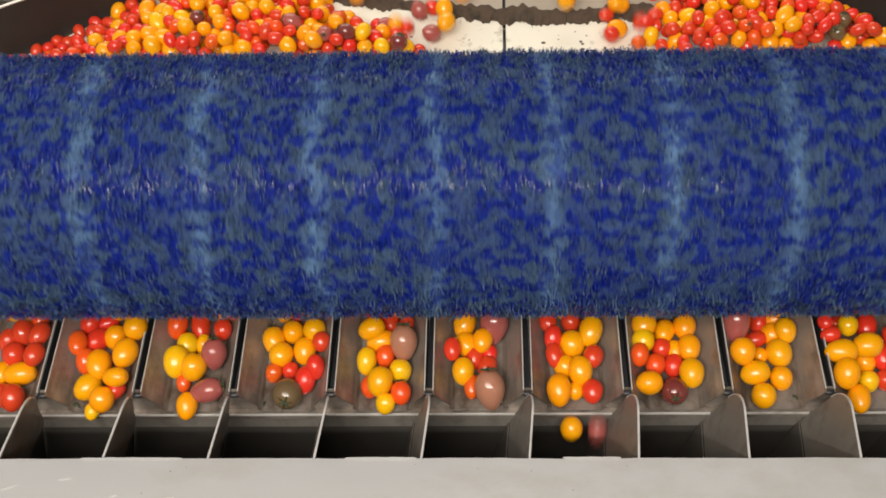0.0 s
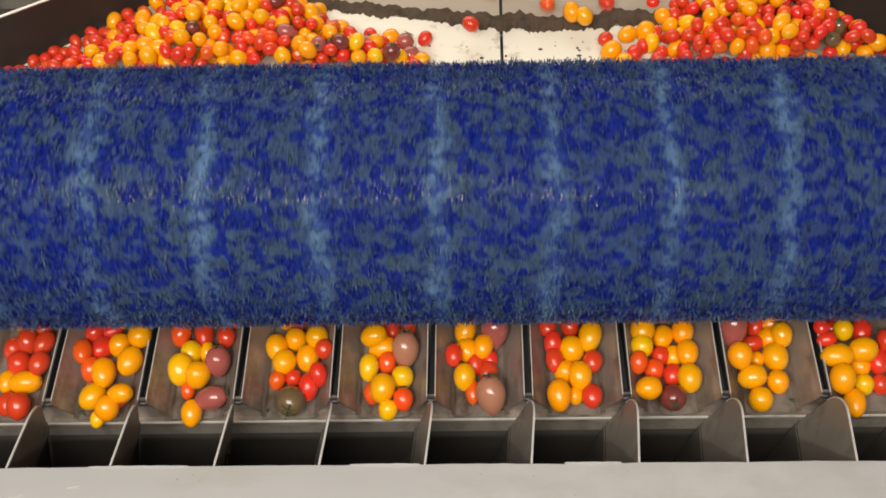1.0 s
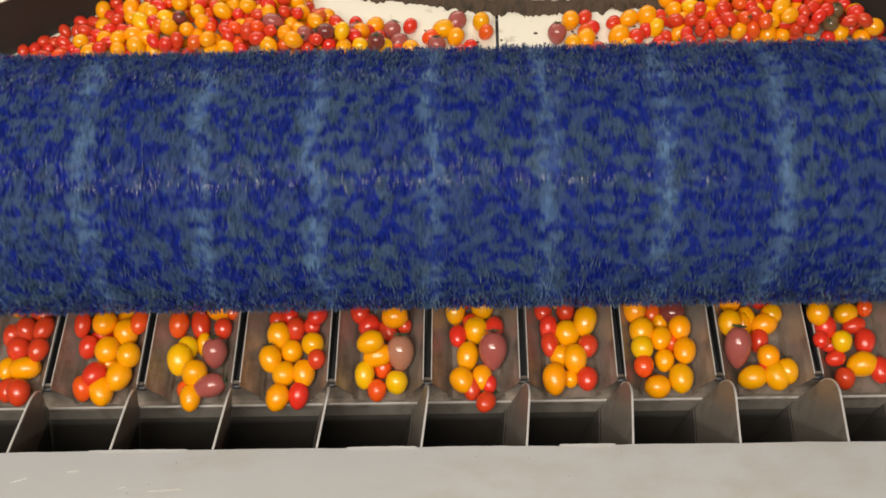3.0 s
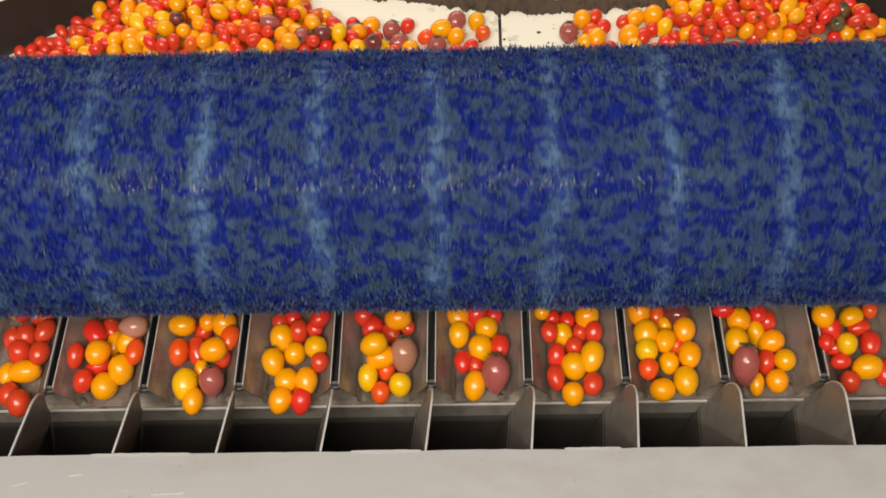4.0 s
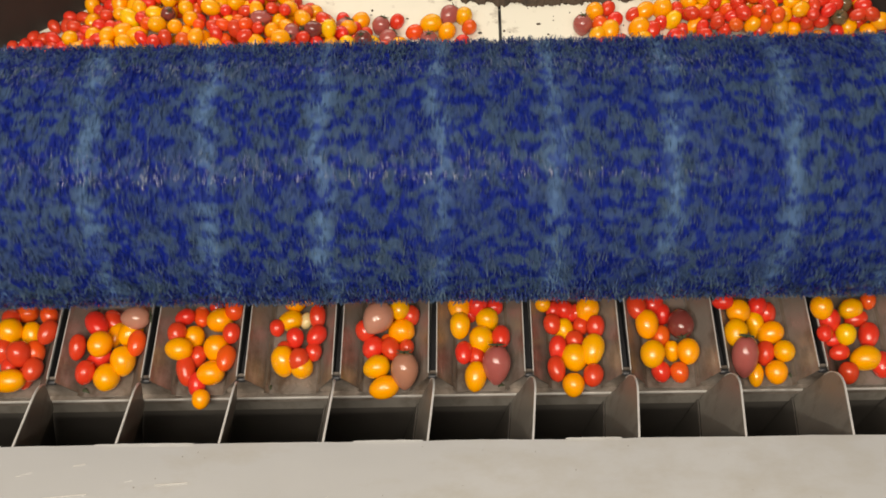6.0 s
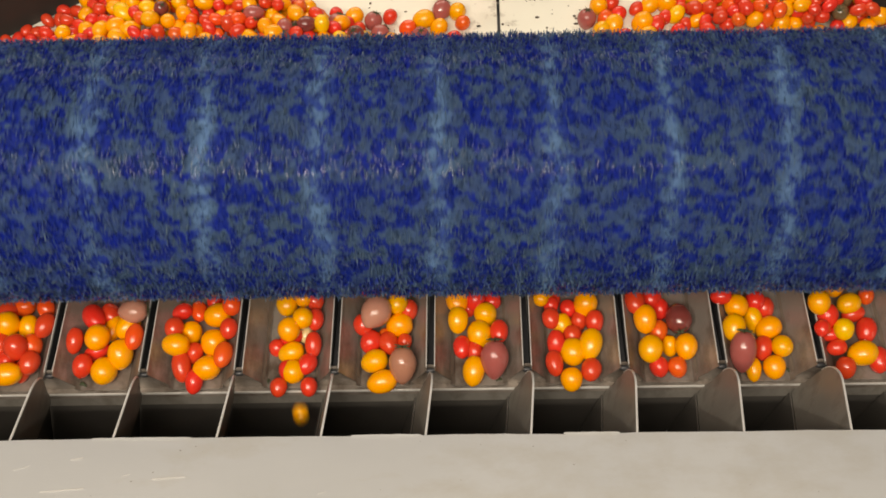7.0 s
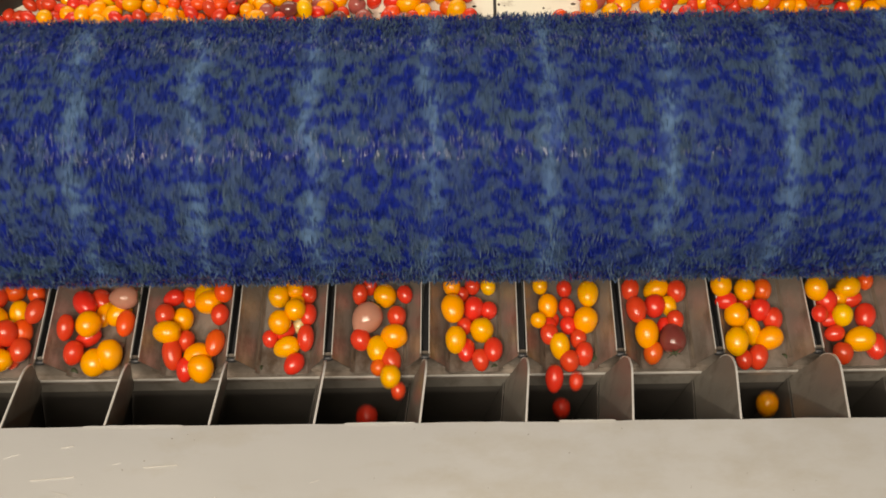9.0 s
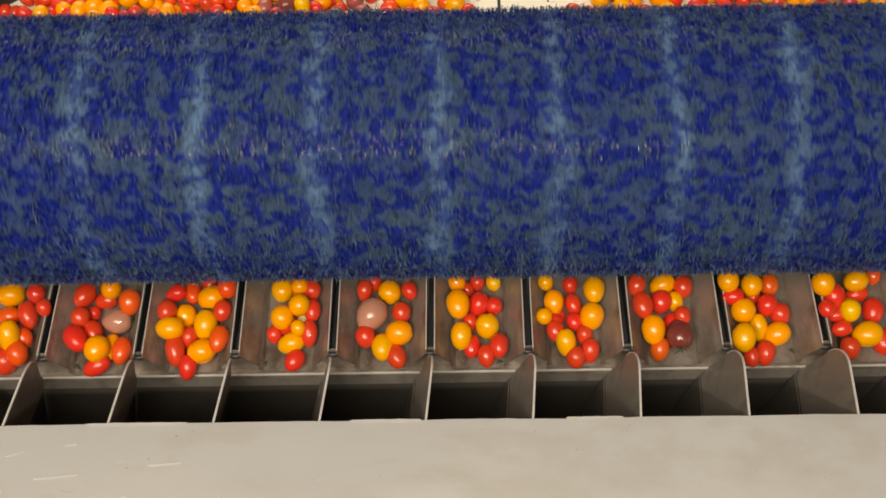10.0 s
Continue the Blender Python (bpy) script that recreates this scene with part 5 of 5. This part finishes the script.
feed(7, "yellow", 0.0118, 0.0137, 0, [(0, 0.281, 0.088, -0.005), (2.5, 0.282, 0.070, -0.007), (5, 0.282, 0.033, -0.012), (10, 0.282, -0.025, -0.026)])
feed(7, "yellow", 0.0107, 0.0119, 0, [(0, 0.269, 0.064, -0.019), (2.5, 0.262, 0.034, -0.019), (5, 0.262, -0.025, -0.027)])
feed(7, "yellow", 0.0082, 0.0113, 0, [(0, 0.262, 0.117, -0.004), (2.5, 0.262, 0.080, -0.014), (5, 0.266, 0.040, -0.021), (10, 0.266, -0.025, -0.029)], 8.12)
feed(7, "yellow", 0.0119, 0.0144, 10, [(0, 0.283, 0.061, -0.008), (2.5, 0.284, 0.040, -0.009), (5, 0.284, -0.025, -0.026)], 4.62)
feed(7, "lemon", 0.0119, 0.0125, 0, [(0, 0.233, 0.066, -0.001), (2.5, 0.237, 0.042, -0.005), (5, 0.237, -0.025, -0.026)])
feed(7, "red", 0.0090, 0.0109, 0, [(2.5, 0.260, 0.124, -0.003), (5, 0.260, 0.086, -0.014), (10, 0.265, 0.042, -0.021)])
feed(7, "red", 0.0099, 0.0117, 0, [(0, 0.265, 0.044, -0.018), (2.5, 0.265, -0.025, -0.028)])
feed(7, "red", 0.0086, 0.0099, 0, [(5, 0.275, 0.117, -0.004), (10, 0.275, 0.044, -0.009)])
feed(7, "orange", 0.0092, 0.0116, 0, [(0, 0.227, 0.045, 0.001), (2.5, 0.227, -0.025, -0.028)])
feed(7, "red", 0.0105, 0.0136, 0, [(2.5, 0.229, 0.120, -0.003), (5, 0.229, 0.082, 0.005), (10, 0.232, 0.053, 0.000)])
feed(7, "yellow", 0.0113, 0.0132, 15, [(0, 0.259, 0.086, -0.011), (2.5, 0.259, 0.056, -0.007), (5, 0.259, -0.025, -0.026)])
feed(7, "red", 0.0100, 0.0106, 0, [(0, 0.254, 0.065, -0.015), (2.5, 0.254, -0.025, -0.028)], 1.75)
feed(7, "red", 0.0113, 0.0119, 0, [(2.5, 0.250, 0.134, -0.001), (5, 0.250, 0.096, -0.008), (10, 0.255, 0.066, -0.012)])
feed(7, "yellow", 0.0088, 0.0113, 0, [(5, 0.271, 0.117, -0.004), (10, 0.271, 0.068, -0.016)])
feed(7, "red", 0.0093, 0.0112, 0, [(5, 0.227, 0.118, -0.003), (10, 0.227, 0.076, 0.006)])
feed(7, "red", 0.0101, 0.0114, 0, [(5, 0.281, 0.124, -0.003), (10, 0.281, 0.084, -0.009)])
feed(7, "yellow", 0.0114, 0.0139, 80, [(5, 0.259, 0.130, -0.002), (10, 0.259, 0.089, -0.011)])
feed(8, "red", 0.0085, 0.0097, 0, [(5, 0.345, 0.117, -0.004), (10, 0.345, -0.001, -0.023)])
feed(8, "red", 0.0100, 0.0125, 0, [(0, 0.365, 0.099, -0.012), (2.5, 0.370, 0.071, -0.015), (5, 0.368, 0.033, -0.020), (10, 0.361, 0.005, -0.025)])
feed(8, "yellow", 0.0126, 0.0126, 0, [(0, 0.356, 0.006, -0.021), (2.5, 0.356, -0.025, -0.025)], 1.48)
feed(8, "yellow", 0.0080, 0.0123, 0, [(2.5, 0.354, 0.117, -0.004), (5, 0.354, 0.007, -0.025), (10, 0.354, -0.032, -0.030)])
feed(8, "yellow", 0.0117, 0.0123, 0, [(0, 0.377, 0.083, -0.014), (2.5, 0.373, 0.044, -0.004), (5, 0.376, 0.009, -0.022), (10, 0.376, -0.030, -0.026)])
feed(8, "yellow", 0.0121, 0.0145, 0, [(0, 0.337, 0.119, -0.003), (2.5, 0.337, 0.081, 0.004), (5, 0.334, 0.045, 0.003), (10, 0.335, 0.010, -0.002)])
feed(8, "yellow", 0.0136, 0.0148, 0, [(0, 0.380, 0.057, -0.014), (2.5, 0.381, 0.014, -0.018), (5, 0.381, -0.028, -0.024)])
feed(8, "plum", 0.0135, 0.0214, 0, [(0, 0.334, 0.079, 0.011), (2.5, 0.340, 0.048, 0.002), (5, 0.340, 0.016, -0.003), (10, 0.340, -0.025, -0.024)])
feed(8, "yellow", 0.0127, 0.0146, 75, [(0, 0.350, 0.030, -0.013), (2.5, 0.355, 0.019, -0.019), (5, 0.355, -0.025, -0.025)])
feed(8, "yellow", 0.0123, 0.0141, 75, [(0, 0.383, 0.102, -0.010), (2.5, 0.378, 0.087, -0.010), (5, 0.377, 0.056, -0.014), (10, 0.376, 0.025, -0.019)])
feed(8, "yellow", 0.0115, 0.0122, 0, [(0, 0.378, 0.027, -0.019), (2.5, 0.378, -0.025, -0.026)])
feed(8, "yellow", 0.0112, 0.0112, 0, [(2.5, 0.387, 0.119, -0.003), (5, 0.387, 0.030, -0.013), (10, 0.387, -0.025, -0.026)])
feed(8, "yellow", 0.0095, 0.0146, 0, [(0, 0.359, 0.123, -0.003), (2.5, 0.359, 0.095, -0.013), (5, 0.363, 0.069, -0.016), (10, 0.358, 0.035, -0.020)])
feed(8, "yellow", 0.0088, 0.0094, 0, [(0, 0.379, 0.117, -0.004), (2.5, 0.379, 0.041, -0.021), (5, 0.379, -0.025, -0.029)])
feed(8, "yellow", 0.0112, 0.0131, 0, [(0, 0.389, 0.079, -0.002), (2.5, 0.392, 0.041, -0.006), (5, 0.392, -0.025, -0.026)])
feed(8, "red", 0.0088, 0.0126, 80, [(0, 0.357, 0.076, -0.015), (2.5, 0.365, 0.042, -0.017), (5, 0.365, -0.025, -0.029)])
feed(8, "yellow", 0.0126, 0.0126, 0, [(2.5, 0.342, 0.120, -0.003), (5, 0.342, 0.076, 0.001), (10, 0.340, 0.045, -0.002)])
feed(8, "yellow", 0.0128, 0.0140, 0, [(0, 0.337, 0.047, 0.003), (2.5, 0.337, -0.025, -0.025)])
feed(8, "red", 0.0105, 0.0118, 0, [(2.5, 0.377, 0.126, -0.002), (5, 0.377, 0.084, -0.014), (10, 0.383, 0.049, -0.016)])
feed(8, "red", 0.0105, 0.0112, 0, [(2.5, 0.366, 0.129, -0.002), (5, 0.366, 0.087, -0.006), (10, 0.369, 0.056, -0.008)])
feed(8, "yellow", 0.0080, 0.0087, 0, [(0, 0.360, 0.057, -0.018), (2.5, 0.360, -0.025, -0.029)])
feed(8, "red", 0.0092, 0.0105, 80, [(2.5, 0.324, 0.123, -0.003), (5, 0.324, 0.081, 0.013), (10, 0.330, 0.059, 0.005)])
feed(8, "yellow", 0.0111, 0.0117, 0, [(5, 0.325, 0.119, -0.003), (10, 0.325, 0.072, 0.016)])
feed(8, "red", 0.0088, 0.0088, 0, [(5, 0.357, 0.117, -0.004), (10, 0.357, 0.074, -0.016)])
feed(8, "yellow", 0.0112, 0.0118, 0, [(5, 0.354, 0.119, -0.003), (10, 0.354, 0.077, 0.001)])
feed(8, "orange", 0.0101, 0.0114, 0, [(5, 0.377, 0.126, -0.002), (10, 0.377, 0.086, -0.012)])
feed(9, "yellow", 0.0113, 0.0149, -10, [(0, 0.454, 0.000, -0.019), (5, 0.454, -0.034, -0.027)], 1.98)
feed(9, "red", 0.0102, 0.0109, 0, [(0, 0.453, 0.118, -0.003), (5, 0.453, 0.006, -0.019), (10, 0.448, 0.002, -0.014)])
feed(9, "red", 0.0110, 0.0134, 0, [(0, 0.489, 0.050, -0.013), (5, 0.493, 0.016, -0.018), (10, 0.488, 0.016, -0.023)])
feed(9, "yellow", 0.0131, 0.0155, 0, [(0, 0.442, 0.020, -0.001), (5, 0.442, -0.025, -0.024)], 2.3)
feed(9, "yellow", 0.0134, 0.0152, 80, [(0, 0.471, 0.055, 0.001), (5, 0.475, 0.023, -0.017), (10, 0.471, 0.020, -0.015)])
feed(9, "red", 0.0085, 0.0098, 80, [(0, 0.433, 0.066, 0.007), (5, 0.446, 0.027, -0.011), (10, 0.443, 0.024, -0.009)])
feed(9, "lemon", 0.0103, 0.0109, 0, [(0, 0.470, 0.024, -0.021), (5, 0.470, -0.025, -0.027)], 2.33)
feed(9, "red", 0.0091, 0.0103, 0, [(0, 0.488, 0.026, -0.022), (5, 0.488, -0.025, -0.028)])
feed(9, "red", 0.0080, 0.0086, 0, [(0, 0.429, 0.079, 0.012), (5, 0.429, 0.039, 0.007), (10, 0.425, 0.037, 0.010)])
feed(9, "lemon", 0.0105, 0.0111, 0, [(0, 0.457, 0.084, 0.000), (5, 0.453, 0.040, 0.002), (10, 0.453, -0.025, -0.027)])
feed(9, "red", 0.0081, 0.0100, 80, [(0, 0.450, 0.094, -0.009), (5, 0.446, 0.044, -0.010), (10, 0.442, 0.041, -0.007)])
feed(9, "yellow", 0.0127, 0.0163, 80, [(0, 0.441, 0.046, 0.003), (5, 0.441, -0.025, -0.025)], 2.3)
feed(9, "yellow", 0.0110, 0.0110, 0, [(0, 0.470, 0.046, -0.017), (5, 0.470, -0.025, -0.027)], 2.36)
feed(9, "red", 0.0107, 0.0132, 0, [(0, 0.481, 0.091, -0.011), (5, 0.485, 0.053, -0.016), (10, 0.485, 0.052, -0.017)])
feed(9, "yellow", 0.0106, 0.0106, 0, [(5, 0.458, 0.118, -0.003), (10, 0.458, 0.056, -0.016)])
feed(9, "red", 0.0112, 0.0124, 0, [(0, 0.438, 0.119, -0.003), (5, 0.438, 0.057, 0.005), (10, 0.439, 0.058, 0.003)])
feed(9, "yellow", 0.0118, 0.0124, 0, [(0, 0.429, 0.119, -0.003), (5, 0.429, 0.066, 0.020), (10, 0.425, 0.064, 0.019)])
feed(9, "red", 0.0104, 0.0116, 0, [(0, 0.501, 0.068, -0.000), (5, 0.501, -0.025, -0.027)])
feed(9, "red", 0.0089, 0.0120, 80, [(0, 0.478, 0.117, -0.004), (5, 0.478, 0.074, -0.015), (10, 0.472, 0.074, -0.016)])
feed(9, "yellow", 0.0115, 0.0128, 80, [(0, 0.471, 0.124, -0.003), (5, 0.471, 0.090, -0.011), (10, 0.469, 0.081, -0.000)])
feed(9, "orange", 0.0083, 0.0089, 0, [(0, 0.493, 0.128, -0.002), (5, 0.493, 0.094, -0.009), (10, 0.493, -0.025, -0.029)])


# ---------------------------------------------------------------- heaps on the infeed pan
PICK = {-1: ["red"] * 42 + ["orange"] * 12 + ["yellow"] * 39 + ["lemon"] * 5 + ["plum", "maroon"],
        1: ["red"] * 50 + ["orange"] * 12 + ["yellow"] * 30 + ["lemon"] * 4 + ["plum", "plum", "maroon", "olive"]}


def crept(p, edge, t):
    """Where the flow of the heap, outwards to its edge and on under the roller, takes a place in t seconds."""
    f = math.exp(-(0.006 if edge < 0 else 0.019) * t)
    slide = 0.0035 * t if edge < 0 else 0.0
    dy = -(0.68 - p.y) * 0.0075 * t - slide / 1.43
    return p + Vector(((p.x - edge) * (f - 1) - slide, dy, SLOPE * dy))


def heap(side, seed):
    rng = random.Random(seed)
    foot = (-0.6165, 0.489) if side < 0 else (0.62, 0.489)
    placed = []

    def inside(x, y, inset):
        if side < 0:
            left = foot[0] + (y - foot[1]) * 1.43 + 0.032
            right = -0.02 - (y - 0.5) * 1.4
            return left + inset * 2.0 < x < right - inset
        left = 0.285 + (y - 0.5) * 0.15
        right = foot[0] - (y - foot[1]) * 1.19 - 0.012
        return left + inset < x < right - inset * 0.5

    for layer in range(4):
        inset = layer * 0.030
        tries = 0
        while tries < 9000:
            tries += 1
            x, y = rng.uniform(-0.66, 0.70), rng.uniform(0.476, 0.655)
            if not inside(x, y, inset + rng.uniform(-0.01, 0.012)):
                continue
            colour = rng.choice(PICK[side]) if side > 0 or x > foot[0] + (y - foot[1]) * 1.43 + 0.06 or rng.random() < 0.25 else "red"
            r = rng.uniform(0.0080, 0.0097) if colour in ("red", "orange") else rng.uniform(0.0096, 0.0118)
            z = pan_z(y) + r + layer * 0.0138 + rng.uniform(0, 0.003)
            p = Vector((x, y, z))
            if any((p - q).length < 0.84 * (r + s) for q, s, _ in placed):
                continue
            placed.append((p, r, colour))
    # buried fruit that nothing shows is left out
    shown = []
    for p, r, colour in placed:
        above = sum(1 for q, s, _ in placed if q.z > p.z + 0.008 and (q - p).length < 0.030 and (q - p).dot(Vector((-0.05, -0.70, 0.72))) > 0.012)
        if above < 3:
            shown.append((p, r, colour))
    for p, r, colour in shown:
        length = r * rng.uniform(1.1, 1.42) if colour in ("red", "orange", "plum") else r * rng.uniform(1.05, 1.35)
        ob = tomato(colour, r, length, "in a heap on the infeed pan", "tomatoes heaped on the pan")
        turn = pose(0, 0, 0, rng.uniform(-90, 90), rng.uniform(-70, 70), rng.uniform(0, 360))
        # the heap creeps outwards and on under the roller
        rows = []
        for t in (0, 3.3, 6.6, 10):
            q = crept(p, foot[0], t)
            dx, dy = q.x - p.x, q.y - p.y
            rows.append((t, Matrix.Translation(q) @ pose(0, 0, 0, -dy * 900, dx * 700 if side < 0 else dx * 700, 0) @ turn))
        MOVES.append((ob, rows))


heap(-1, 21)
heap(1, 22)


def fall(colour, r, t, x, rest_x, rest_y):
    """A fruit that waits high on the back board, rolls off at t and comes to rest on the pan."""
    ob = tomato(colour, r, r * 1.2, "rolling over the infeed pan", "tomatoes rolling on to the pan")
    y0 = chance.uniform(0.69, 0.74)
    up = r * 1.17
    rows = [(0.0, Vector((x, y0, board_z(y0, x) + up)), 0), (t - 0.5, Vector((x, y0, board_z(y0, x) + up)), 0)]
    for dt, f, hop in ((-0.4, 0.06, 0), (-0.3, 0.2, 0.004), (-0.2, 0.42, 0.010), (-0.1, 0.72, 0.018)):
        y = y0 + (0.572 - y0) * f
        rows.append((t + dt, Vector((x, y, board_z(y, x) + up + hop)), 400 * f))
    for dt, f, hop in ((0.0, 0.0, 0.012), (0.1, 0.3, 0.018), (0.2, 0.55, 0.0), (0.3, 0.75, 0.006), (0.45, 1.0, 0.0)):
        y = 0.566 + (rest_y - 0.566) * f
        rows.append((t + dt, Vector((x + (rest_x - x) * f, y, pan_z(y) + r + hop)), 420 + 200 * f))
    out = [row for row in rows if row[0] >= 0]
    if t < 0.5:
        out = [row for row in rows[2:] if row[0] >= 0]
        if out[0][0] > 0:
            out.insert(0, (0, out[0][1] + Vector((0, 0.02, 0.012)), out[0][2] - 30))
    last = out[-1]
    for share in (0.33, 0.66, 1.0):
        wait = (10 - last[0]) * share
        out.append((last[0] + wait, crept(last[1], 0.62 if rest_x > SEAM else -0.6165, wait), last[2] + 60 * share))
    spin = pose(0, 0, 0, chance.uniform(0, 90), chance.uniform(0, 90), 0)
    MOVES.append((ob, [(a, Matrix.Translation(b) @ pose(0, 0, 0, c, 0, 0) @ spin) for a, b, c in out]))


drops = random.Random(8)
late = False
LANDED = []  # later falls land where the earlier fruit has crept away
TIDES = [(-0.42, 0.5, 46), (0.9, 1.8, 30), (1.8, 2.4, 6), (6.85, 7.95, 18)]
for t in sorted(round(drops.uniform(a, b), 2) for a, b, n in TIDES for _ in range(n)):
    left = drops.random() < 0.62
    if t > 6 and not late:
        LANDED.clear()
        late = True
    for _ in range(40):
        if t < 0.6:  # the first tide comes to rest against the heaps
            x = drops.uniform(-0.11, -0.005) if left else drops.uniform(0.225, 0.30)
        else:
            x = drops.uniform(-0.05, 0.075) if left else drops.uniform(0.155, 0.27)
        y = drops.uniform(0.472, 0.545)
        if all((x - a) ** 2 + (y - b) ** 2 > 0.0205 ** 2 for a, b in LANDED):
            break
    else:
        continue
    LANDED.append((x, y))
    shade = drops.choice(["red", "red", "red", "red", "yellow", "yellow", "yellow", "orange", "plum"])
    fall(shade, drops.uniform(0.0092, 0.0108) if shade in ("red", "orange") else drops.uniform(0.0112, 0.0132), t, x + drops.uniform(-0.03, 0.13 if t < 0.6 else 0.06) * (1 if left else -1), x, y)


# ---------------------------------------------------------------- what moves
def motions():
    walk(roller, [(t, pose(*ROLLER, 24 * i, 1.3, 0.8)) for i, t in enumerate([0.2 * n for n in range(51)])])
    for ob, rows in MOVES:
        walk(ob, rows)


motions()
